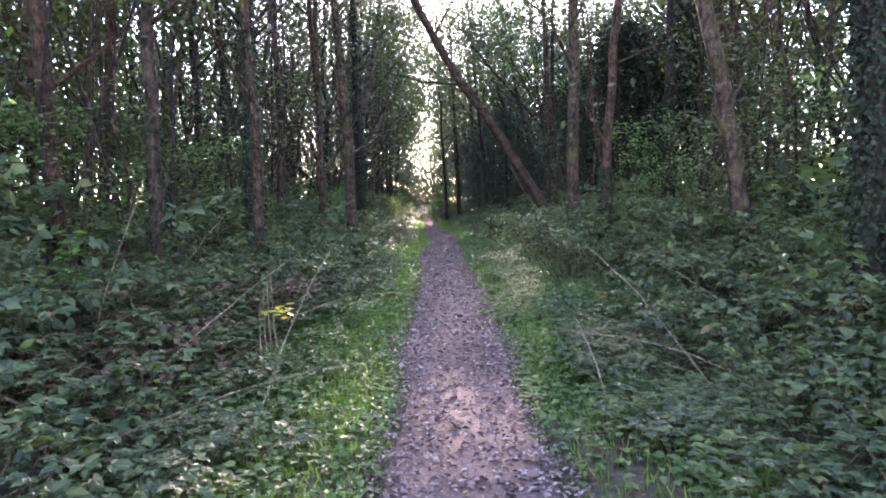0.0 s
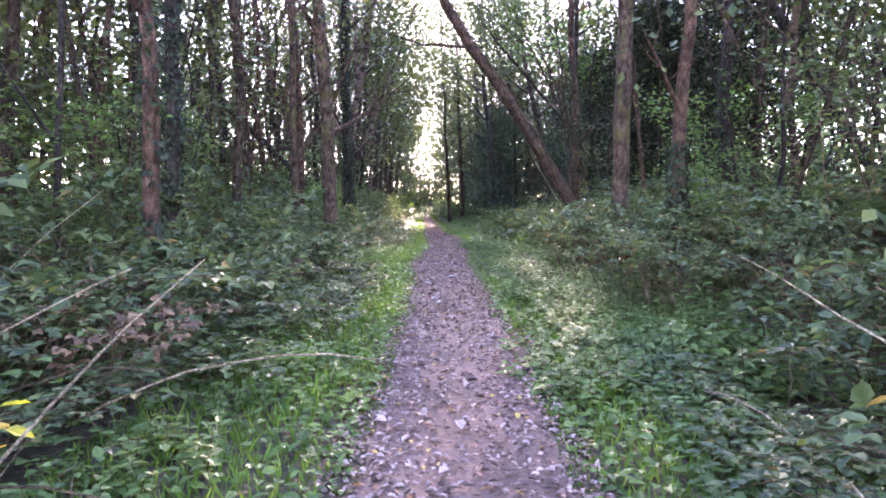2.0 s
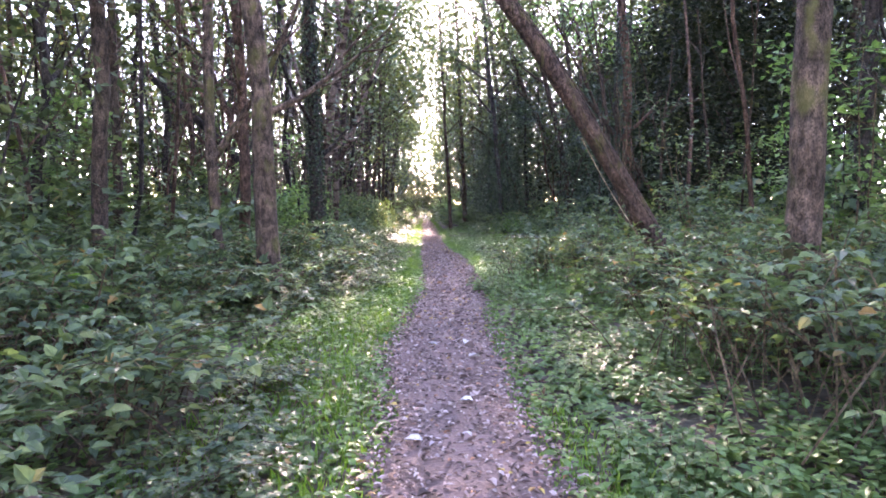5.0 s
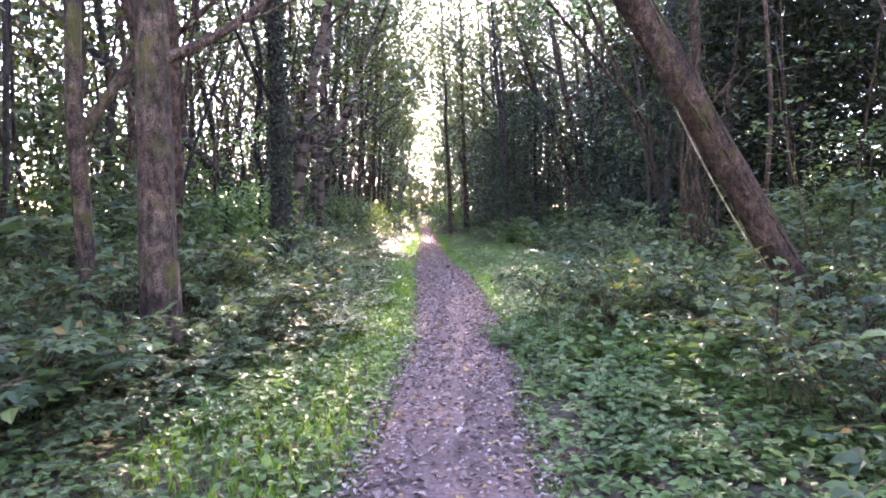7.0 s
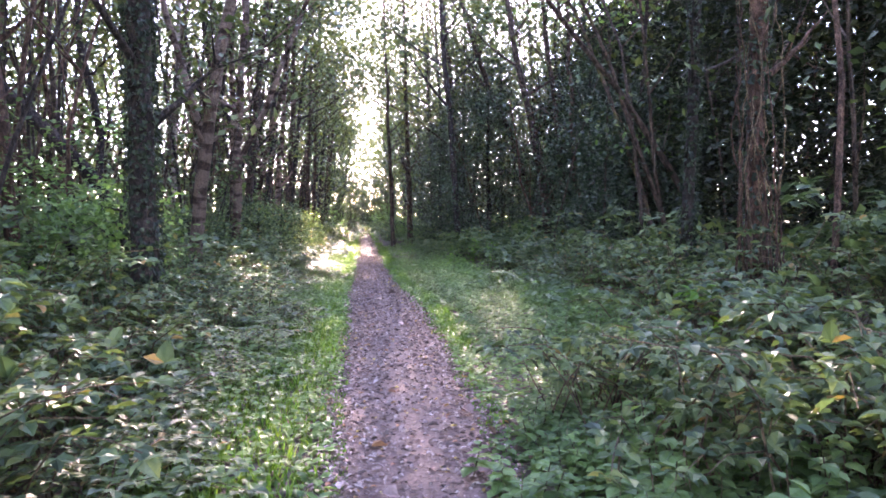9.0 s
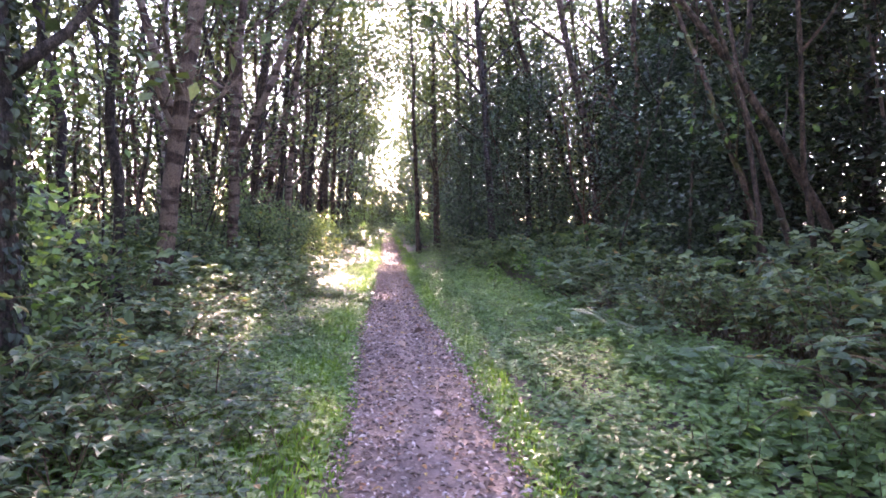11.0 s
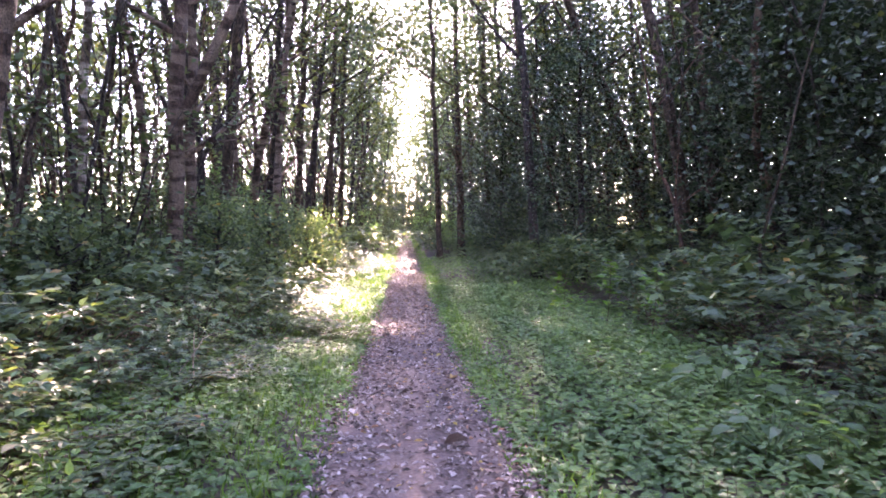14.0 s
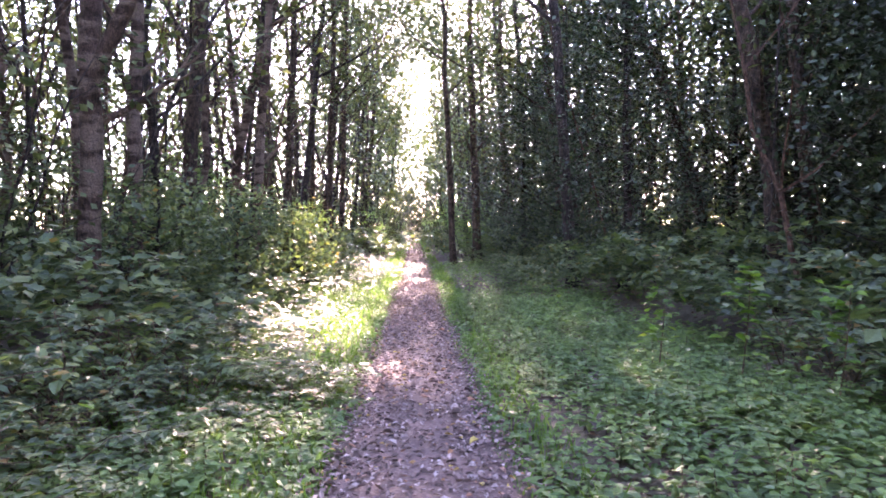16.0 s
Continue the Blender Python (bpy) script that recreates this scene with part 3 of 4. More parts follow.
# trees further off: a few patterns, each planted many times
def far_tree(seed, height, r, crown_from, limbs, per, size, leaf, bark, label, reach=1.0):
    rng = np.random.default_rng(seed)
    e = thing("tree", (0, -150, 0), label, "tree", "trees of the wood")
    g, crown, tips = Geo(), Geo(), []
    sp = spine(rng, 0, 0, rng.normal(0, 0.08), rng.normal(0, 0.006), rng.normal(0, 0.06), height, 18, 0.17)
    rad = r * (0.2 + 0.8 * np.linspace(1, 0.1, 18) ** 0.8)
    tube(g, sp, rad, 8, rng, 0.07, 0.4)
    for k in range(limbs):
        h = crown_from + (height - crown_from) * (k + 0.5) / limbs * 0.95 if k > 1 else rng.uniform(2.0, crown_from)
        i = np.interp(h, sp[:, 2], np.arange(18))
        start = np.array([np.interp(i, np.arange(18), sp[:, c]) for c in range(3)])
        a = k * 2.4 + rng.uniform(-0.5, 0.5)
        way = unit(np.array([math.cos(a), math.sin(a), rng.uniform(0.5, 1.3)]))
        line = limb_line(rng, start, way, rng.uniform(1.4, 2.8) * reach, 7)
        tube(g, line, np.interp(i, np.arange(18), rad) * 0.45 * np.linspace(1, 0.2, 7), 5)
        for q in range(2):
            twig = limb_line(rng, line[rng.integers(2, 6)], unit(way + rng.normal(0, 0.8, 3)), rng.uniform(0.6, 1.3) * reach, 4)
            tube(g, twig, np.array([0.014, 0.011, 0.008, 0.005]), 3)
            tips.extend([twig[1], twig[3]])
        if k > 1:
            tips.extend(line[3:])
    clump_leaves(rng, crown, np.array(tips), per, 0.5 * reach, size, False)
    part("trunk", g, bark, e, smooth=True)
    part("crown", crown, leaf, e)
    return e


rng = np.random.default_rng(9)
POLES = [far_tree(300 + k, 10 + 1.3 * k, 0.05 + 0.014 * k, 4.5 + 0.4 * k, 9, 13, 0.17, CROWN if k % 2 else CROWN_WARM, (BARK, BARK_RED, BARK_DARK, BARK_BANDED, BARK_DARK)[k], "thin leafy tree in the crowded wood") for k in range(5)]
DENSE = [far_tree(320 + k, 9 + 2.0 * k, 0.08 + 0.02 * k, 2.0 + 0.4 * k, 12, 16, 0.19, CROWN, (BARK_DARK, BARK, BARK_DARK)[k], "leafy dark tree in the dense wood", 1.15) for k in range(3)]
DISTANT = [far_tree(340 + k, 11 + 1.5 * k, 0.07 + 0.02 * k, 2.5, 8, 8, 0.36, CROWN_WARM if k == 1 else CROWN, (BARK_DARK, BARK, BARK_DARK)[k], "distant tree", 1.3) for k in range(3)]
planted, far_woods = list(KEY), Joined()


def upright(x, y, s, squash=1.0, tilt=0.05):
    return Matrix.LocRotScale((x, y, float(ground_height(x, y)) - 0.02), Euler((rng.normal(0, tilt), rng.normal(0, tilt), rng.uniform(0, 6.28))), (s, s, s * squash))


def plant(patterns, x, y, gap, joined=None):
    if any((x - a) ** 2 + (y - b) ** 2 < gap * gap for a, b in planted):
        return
    planted.append((x, y))
    m = upright(x, y, rng.uniform(0.85, 1.2))
    if joined:
        joined.add(patterns[rng.integers(0, len(patterns))], m)
    else:
        copy_thing(patterns[rng.integers(0, len(patterns))], m).matrix_basis = m


for k in range(150):
    y = rng.uniform(3, 62)
    plant(POLES, (-4.8 if y < 48 else -3.8) - rng.uniform(0, 9.0), y, 1.25)
for k in range(110):
    y = rng.uniform(3, 62)
    plant(DENSE if rng.random() < 0.45 else POLES, (5.4 if y < 48 else 4.2) + rng.uniform(0, 8.0), y, 1.4)
for k in range(240):
    plant(DISTANT, rng.choice([-1, 1]) * rng.uniform(12.5, 34), rng.uniform(-10, 95), 1.8, far_woods)
for k in range(90):
    y = rng.uniform(62, 130)
    plant(DISTANT, float(path_centre(y)) + rng.choice([-1, 1]) * rng.uniform(2.6, 14), y, 2.0, far_woods)
# unseen trees behind the start, added to keep sky light off the trunks
for k in range(60):
    plant(DISTANT, rng.uniform(-26, 26), rng.uniform(-26, -4), 2.2, far_woods)


def leaf_wall(rng, geo, n, xs, ys, top, size, low=0.0):
    """Loose foliage filling the depth of the wood, thinner with height."""
    x, y = rng.uniform(*xs, n), rng.uniform(*ys, n)
    z = low + (top - low) * rng.uniform(0, 1, n) ** 1.15
    lump = np.sin(x * 0.9 + z * 1.1) + np.sin(y * 0.7 - z * 0.8) + np.sin(z * 1.7 + x * 0.4) + rng.normal(0, 0.7, n)
    c = np.stack([x, y, z], -1)[lump > -0.5]
    c = c[open_to_sun(c)]
    leaves(geo, c, any_way(rng, len(c), 0.6), face_up(rng, len(c), 0.9), size * rng.uniform(0.5, 1.2, len(c)), size * 0.6, 0.25, False)


g = Geo()
wall_rng = np.random.default_rng(12)
for args in ((44000, (-34, -13), (-3, 80), 15.0, 0.38), (44000, (13, 34), (-3, 80), 17.0, 0.38), (18000, (-14, -5.5), (6, 26), 10.0, 0.17, 2.0), (5000, (6.5, 14), (7, 26), 11.0, 0.2, 3.0), (14000, (-13, -6.0), (2, 75), 7.0, 0.22), (14000, (6.8, 14), (2, 75), 10.0, 0.22),
             # the (-30, -12) foliage is added unseen behind the start to block light
             (7000, (-30, 30), (104, 128), 14.0, 0.55), (9000, (-9, 6), (90, 118), 9.0, 0.4), (16000, (-12, 10), (118, 150), 19.0, 0.6), (6000, (-30, 30), (-30, -12), 12.0, 0.55), (8000, (-8, -2.9), (56, 100), 11.0, 0.24), (9000, (-0.5, 7), (58, 100), 13.0, 0.24), (6500, (-4.5, 2.0), (64, 104), 17.0, 0.24, 5.0), (9000, (6, 13), (38, 75), 13.0, 0.2),
             # the (33, 47) foliage is added overhead to block sun flecks on the left verge
             (15000, (-16, -9), (3, 50), 14.0, 0.3, 1.0), (12000, (-13, -6.5), (5, 22), 12.0, 0.2, 3.0), (14000, (-14, -7.2), (12, 36), 13.0, 0.22, 3.0), (16000, (5, 12), (46, 85), 16.0, 0.22, 1.0), (7000, (-11, -4.4), (46, 88), 15.0, 0.2, 2.0), (30000, (-36, -15), (0, 42), 20.0, 0.5, 0.5), (13000, (15, 34), (0, 30), 18.0, 0.5, 0.5), (7000, (4, 24), (86, 122), 10.0, 0.5), (9000, (6, 30), (56, 90), 8.0, 0.36), (9000, (-30, -6), (58, 95), 6.0, 0.38), (5000, (-5, -0.6), (33, 47), 12.0, 0.17, 6.5), (12000, (10, 16), (27, 58), 15.0, 0.3, 1.0), (3500, (11, 16), (2, 27), 12.0, 0.3, 1.0), (9000, (8, 13), (35, 56), 13.0, 0.24, 0.3), (6500, (-5, 3.5), (56, 100), 19.0, 0.26, 4.0)):
    leaf_wall(wall_rng, g, *args)
far_woods.geo.add(np.concatenate(g.v), np.concatenate(g.f))
# crowds of thin poles between the larger trunks
poles = {BARK: Geo(), BARK_RED: Geo(), BARK_DARK: Geo()}
for k in range(720):
    side = -1 if k % 5 < 3 else 1
    y = wall_rng.uniform(4, 92)
    x = float(path_centre(y)) + side * (4.6 + wall_rng.exponential(7.0))
    h, n = wall_rng.uniform(5, 12), 7
    z = np.linspace(-0.1, h, n)
    lean = wall_rng.normal(0, 0.13, 2)
    bow = wall_rng.normal(0, 0.018, 2)
    p = np.stack([x + lean[0] * z + bow[0] * z * z, y + lean[1] * z + bow[1] * z * z, z], -1)
    p[1:, :2] += wall_rng.normal(0, 0.05, (n - 1, 2))
    mat = (BARK, BARK_RED, BARK_DARK)[k % 3]
    r = wall_rng.uniform(0.02, 0.055)
    tube(poles[mat], p, np.linspace(r, r * 0.35, n), 5)
    for q in range(3):
        j = wall_rng.integers(2, n - 1)
        tube(poles[mat], limb_line(wall_rng, p[j], unit(np.array([*wall_rng.normal(0, 0.7, 2), 1.0])), wall_rng.uniform(0.8, 2.4), 4), np.linspace(r * 0.5, r * 0.12, 4), 3)
far_woods.slots.append(np.full(sum(len(f) for f in g.f), far_woods.materials.index(CROWN)))
for mat, pole_geo in poles.items():
    far_woods.geo.add(np.concatenate(pole_geo.v), np.concatenate(pole_geo.f))
    if mat not in far_woods.materials:
        far_woods.materials.append(mat)
    far_woods.slots.append(np.full(sum(len(f) for f in pole_geo.f), far_woods.materials.index(mat)))
far_woods.finish("far_woods", "dense leafy wood filling the distance, with unseen light-blocking trees behind the start", "woodland")
for base in POLES + DENSE + DISTANT:
    for o in (*base.children_recursive, base):
        bpy.data.objects.remove(o)

# tall trees whose crowns meet over the far stretch of the path
arch_rng = np.random.default_rng(15)
for k in range(26):
    y = 40 + 3.0 * k
    side = 1 if k % 2 else -1
    x = float(path_centre(y)) + side * (4.2 + arch_rng.uniform(-0.5, 0.8))
    wood_tree(700 + k, x, y, 0.15, lean=-side * arch_rng.uniform(0.03, 0.12), height=arch_rng.uniform(15, 20), bark=BARK_DARK if k % 3 else BARK,
              label="tall tree arching its leafy crown over the path", crown_from=6.5, leaf=CROWN_WARM if k % 3 == 0 else CROWN, per=42, leaf_size=0.24, reach=1.75, limbs=9, sides=9, low_limbs=1)


# ---- evergreens ----
def evergreen(seed, x, y, height, radius, leaf, n, size, label, category, low=0.15, lean=0.0):
    rng = np.random.default_rng(seed)
    e = thing("evergreen_tree" if height > 3 else "evergreen_shrub", (x, y, 0), label, category, "evergreens beside the path")
    sp = spine(rng, 0, 0, lean, 0, 0, height * 0.93, 12, 0.05)
    g = Geo()
    tube(g, sp, 0.045 * height ** 0.5 * np.linspace(1, 0.2, 12), 8, rng, 0.07, 0.4)
    part("trunk", g, BARK_DARK, e, smooth=True)
    crown, boughs, tips = Geo(), Geo(), []
    m = int(12 + height * 5)
    for k in range(m):
        h = height * (low + (1 - low) * (k + rng.random()) / m)
        rr = radius * math.sin(math.pi * min(1, 0.28 + 0.72 * h / height)) ** 0.7 * rng.uniform(0.55, 1.15)
        a = k * 2.4 + rng.normal(0, 0.4)
        start = np.array([np.interp(min(h * 0.9, height * 0.9), sp[:, 2], sp[:, c]) for c in range(3)])
        line = limb_line(rng, start, unit(np.array([math.cos(a), math.sin(a), 0.15])), rr, 6)
        tube(boughs, line, 0.016 * np.linspace(1, 0.25, 6), 4)
        tips.extend([line[2] if k % 2 else line[3], line[4], line[5]])
    tagged(part("branchwork", boughs, BARK_DARK, e), kind="stuff")
    clump_leaves(rng, crown, np.array(tips), max(4, n // len(tips)), 0.24 + 0.03 * height, size, False, False, 0.55)
    part("crown", crown, leaf, e)
    return e


HOLLY, YEWS = "dense dark glossy evergreen holly beside the path", "dark drooping yew with needle foliage"
for k, (x, y, h, r) in enumerate(((4.4, 42.5, 7.5, 1.7), (3.9, 47.0, 8.5, 1.8), (3.2, 50.5, 7.0, 1.4), (4.2, 55.0, 9.5, 2.0), (3.6, 62.0, 9.0, 1.9), (3.2, 69.0, 9.5, 2.0), (7.2, 36.6, 6.5, 1.5), (5.6, 46.5, 10.0, 2.2), (7.6, 41.0, 9.0, 2.0), (6.7, 33.2, 5.5, 1.5), (6.4, 35.5, 7.0, 1.6), (7.1, 43.0, 7.5, 1.7), (6.3, 30.8, 5.0, 1.4), (-3.4, 91.0, 7.5, 2.0), (-0.6, 94.0, 7.0, 2.0), (-4.8, 96.0, 9.0, 2.4), (-2.2, 99.0, 7.5, 2.4), (0.8, 90.0, 9.0, 2.0))):
    evergreen(500 + k, x, y, h, r, EVERGREEN, 7500, 0.12, HOLLY, "evergreen tree", 0.03)
for k, (x, y, h, r) in enumerate(((8.4, 30.5, 10.0, 2.3), (9.4, 34.5, 11.0, 2.6), (7.4, 25.5, 8.5, 1.9), (8.2, 37.8, 10.0, 2.2), (11.6, 30.0, 11.0, 2.8), (10.0, 26.5, 10.0, 2.4), (8.6, 41.5, 10.0, 2.2), (10.6, 38.0, 11.0, 2.6))):
    evergreen(520 + k, x, y, h, r, YEW, 13000, 0.15, YEWS, "yew tree", 0.06)
for k, (x, y, h, r) in enumerate(((-4.9, 32.8, 1.7, 1.0), (-5.6, 35.0, 2.0, 1.1), (-4.7, 39.5, 2.4, 1.1), (-3.9, 25.5, 1.6, 0.8), (-5.2, 22.5, 1.5, 0.9), (-6.0, 29.5, 1.8, 1.0), (-3.4, 38.6, 2.2, 0.9), (-3.7, 36.0, 2.0, 0.9), (-3.1, 41.6, 1.9, 0.9), (-3.5, 44.6, 2.0, 1.0))):
    evergreen(540 + k, x, y, h, r, BRAMBLE, 2200, 0.10, "leafy green shrub among the trees", "shrub", 0.1)


for x, y, h, r in ((-3.3, 24.3, 2.0, 0.45), (-3.9, 24.4, 1.8, 0.5)):
    evergreen(int(560 + 10 * h), x, y, h, r, NETTLE, 1100, 0.10, "upright broad-leaved green shrub beside an ivied trunk", "shrub", 0.15)


# ---- undergrowth ----
def bramble_pattern(seed, radius, height, canes, size, leaf=None, label="", fine=True):
    """Arching canes carrying leaves in threes, held level in layers."""
    rng = np.random.default_rng(seed)
    e = thing("bramble_bush", (0, -150, 0), label, "bramble", "brambles of the wood floor")
    stems, green = Geo(), Geo()
    for k in range(canes):
        a, n = rng.uniform(0, 6.28), 9
        start = np.array([rng.normal(0, radius * 0.35), rng.normal(0, radius * 0.35), -0.05])
        s = np.linspace(0, 1, n)
        run, top = radius * rng.uniform(0.5, 1.25), height * rng.uniform(0.55, 1.1)
        p = start + np.stack([np.cos(a) * run * s, np.sin(a) * run * s, top * np.sin(np.minimum(s * 1.25, 1) * np.pi * 0.62) ** 0.9 + 0.05], -1)
        p += np.cumsum(rng.normal(0, 0.018, (n, 3)), 0)
        tube(stems, p[::2], np.linspace(0.006, 0.0025, 5), 3)
        m = 10
        t = rng.uniform(0.25, 1.0, m)
        c = np.stack([np.interp(t, s, p[:, q]) for q in range(3)], -1)
        out = any_way(rng, m, 0.2)
        c = c + out * rng.uniform(0.03, 0.10, (m, 1))
        up = face_up(rng, m, 0.33)
        for turn, scale in ((0.0, 1.0), (1.25, 0.8), (-1.25, 0.8)):
            d = out * math.cos(turn) + np.cross(up, out) * math.sin(turn)
            L = size * scale * rng.uniform(0.7, 1.25, m)
            leaves(green, c, d + np.array([0, 0, -0.12]), up, L, L * 0.68, 0.14, fine)
    tagged(part("branchwork", stems, STEM, e, "thin brown thorny canes"), kind="stuff")
    tagged(part("foliage", green, leaf or BRAMBLE, e), kind="stuff")
    return e


def nettle_pattern(seed, radius, height, stalks, size, leaf, label, name, category):
    """Upright stalks with leaves in crossed pairs."""
    rng = np.random.default_rng(seed)
    e = thing(name, (0, -150, 0), label, category, "weeds beside the path")
    stems, green = Geo(), Geo()
    for k in range(stalks):
        base = np.array([*rng.normal(0, radius * 0.5, 2), -0.04])
        h = height * rng.uniform(0.55, 1.15)
        tip = base + np.array([*rng.normal(0, 0.13, 2) * h, h])
        s = np.linspace(0, 1, 5)[:, None]
        tube(stems, base + (tip - base) * s, np.linspace(0.004, 0.002, 5), 3)
        m = 6
        for i in range(m):
            c = base + (tip - base) * (0.3 + 0.7 * (i + 0.5) / m)
            a = i * 1.57 + rng.uniform(-0.3, 0.3)
            for q in (a, a + math.pi):
                d = np.array([[math.cos(q), math.sin(q), -0.15 + rng.normal(0, 0.15)]])
                L = size * (1.15 - 0.6 * i / m) * rng.uniform(0.8, 1.2)
                leaves(green, c[None], d, face_up(rng, 1, 0.2), L, L * 0.72, 0.12, True)
    tagged(part("branchwork", stems, STEM, e), kind="stuff")
    tagged(part("foliage", green, leaf, e), kind="stuff")
    return e


def sapling_pattern(seed, height, leaf, label):
    rng = np.random.default_rng(seed)
    e = thing("sapling", (0, -150, 0), label, "sapling", "saplings of the wood")
    stems, green, tips = Geo(), Geo(), []
    for k in range(4):
        a = rng.uniform(0, 6.28)
        line = limb_line(rng, (0, 0, -0.05), unit(np.array([0.35 * math.cos(a), 0.35 * math.sin(a), 1.0])), height * rng.uniform(0.6, 1.0), 8)
        tube(stems, line, np.linspace(0.016, 0.004, 8), 5)
        for q in range(7):
            twig = limb_line(rng, line[rng.integers(2, 8)], any_way(rng, 1, 0.3)[0] + np.array([0, 0, 0.2]), height * rng.uniform(0.15, 0.33), 5)
            tube(stems, twig, np.linspace(0.005, 0.002, 5), 3)
            tips.extend(twig[1:])
    tips = np.array(tips)
    c = np.repeat(tips, 5, 0) + rng.normal(0, 0.09, (len(tips) * 5, 3))
    n = len(c)
    leaves(green, c, any_way(rng, n, 0.3), face_up(rng, n, 0.35), 0.095 * rng.uniform(0.6, 1.2, n), 0.06 * rng.uniform(0.7, 1.2, n), 0.12, True)
    tagged(part("branchwork", stems, STEM, e), kind="stuff")
    tagged(part("foliage", green, leaf, e), kind="stuff")
    return e


def fern_pattern(seed, reach):
    """Arching fronds, each a thin rib with narrow leaflets tapering to its tip."""
    rng = np.random.default_rng(seed)
    e = thing("fern", (0, -150, 0), "green fern with arching feathery fronds", "fern", "ferns of the wood")
    for k in range(10):
        g = Geo()
        a = k * 0.63 + rng.uniform(-0.25, 0.25)
        s = np.linspace(0, 1, 40)
        L = reach * rng.uniform(0.8, 1.15)
        p = np.stack([np.cos(a) * L * s * 0.8, np.sin(a) * L * s * 0.8, L * (1.05 * s - 0.62 * s ** 2.2)], -1)
        tube(g, p[::3], np.linspace(0.005, 0.0015, 14), 3)
        side = np.array([-math.sin(a), math.cos(a), 0.0])
        along = unit(np.gradient(p, axis=0))
        for sign in (1, -1):
            w = 0.17 * reach * np.sin(np.linspace(0.3, 1, 34) * np.pi) ** 0.8 + 0.012
            leaves(g, p[6:], side * sign + along[6:] * 0.3 + np.array([0, 0, -0.2]) + rng.normal(0, 0.06, (34, 3)), np.tile([0, 0, 1.0], (34, 1)), w, np.full(34, 0.017 * reach), 0.1, False)
        part("frond", g, FERN, e)
    return e


def scatter(patterns, x, y, size=1.0, squash=1.0, joined=None):
    k = rng.integers(0, len(patterns))
    m = upright(x, y, size * rng.uniform(0.82, 1.2), squash, 0.04)
    if joined:
        joined.add(patterns[k], m)
    else:
        copy_thing(patterns[k], m).matrix_basis = m


def hazel_pattern(seed, height, n, size, leaf, label):
    """A many-stemmed understorey bush."""
    rng = np.random.default_rng(seed)
    e = thing("hazel_bush", (0, -150, 0), label, "bush", "understorey bushes")
    stems, green, tips = Geo(), Geo(), []
    for k in range(7):
        a = k * 0.9 + rng.uniform(-0.3, 0.3)
        line = limb_line(rng, (0.1 * math.cos(a), 0.1 * math.sin(a), -0.05), unit(np.array([0.42 * math.cos(a), 0.42 * math.sin(a), 1.0])), height * rng.uniform(0.55, 0.95), 8)
        g = Geo()
        tube(g, line, np.linspace(0.022, 0.006, 8), 5)
        part("stem", g, BARK_DARK, e)
        for q in range(6):
            twig = limb_line(rng, line[rng.integers(2, 8)], any_way(rng, 1, 0.3)[0], height * rng.uniform(0.12, 0.3), 4)
            tube(stems, twig, np.linspace(0.007, 0.003, 4), 3)
            tips.extend(twig[1:])
    tagged(part("branchwork", stems, BARK_DARK, e), kind="stuff")
    clump_leaves(rng, green, np.array(tips), n // len(tips), 0.17, size, False, False, 0.6)
    tagged(part("foliage", green, leaf, e), kind="stuff")
    return e


rng = np.random.default_rng(21)
BUSH = [bramble_pattern(600 + k, 0.62, 0.55, 23, 0.074, BRAMBLE, "tangled green bramble bush with layered leaves") for k in range(4)]
BUSH_HIGH = [bramble_pattern(606 + k, 0.8, 0.8, 32, 0.072, BRAMBLE, "tall bramble bush in leafy layers behind the verge") for k in range(2)]
BUSH_TALL = [bramble_pattern(610 + k, 0.8, 1.0, 24, 0.09, BRAMBLE, "tall arching bramble thicket in the wood") for k in range(3)]
BUSH_FAR = [bramble_pattern(620 + k, 0.95, 0.95, 15, 0.13, BRAMBLE, "bramble thicket further into the wood", False) for k in range(3)]
DEAD = [bramble_pattern(615 + k, 0.55, 0.5, 15, 0.062, BROWN_LITTER, "withered brown bramble bush with dead leaves") for k in range(2)]
NETTLES = [nettle_pattern(630 + k, 0.45, 0.34, 28, 0.086, NETTLE, "clump of fresh green nettles beside the path", "nettle_clump", "nettles") for k in range(3)]
SAPLINGS = [sapling_pattern(640 + k, 1.5 + 0.5 * k, NETTLE if k == 1 else BRAMBLE, "leafy young sapling among the brambles") for k in range(3)]
HAZELS = [hazel_pattern(660 + k, 2.6 + 0.9 * k, 1500, 0.115, (NETTLE, CROWN, CROWN)[k], "leafy hazel bush under the trees") for k in range(3)]
thickets = Joined()
FERNS = [fern_pattern(650 + k, 0.75 + 0.15 * k) for k in range(2)]


def edge(side, y):
    return float(path_centre(y)) + side * float(path_half(y))


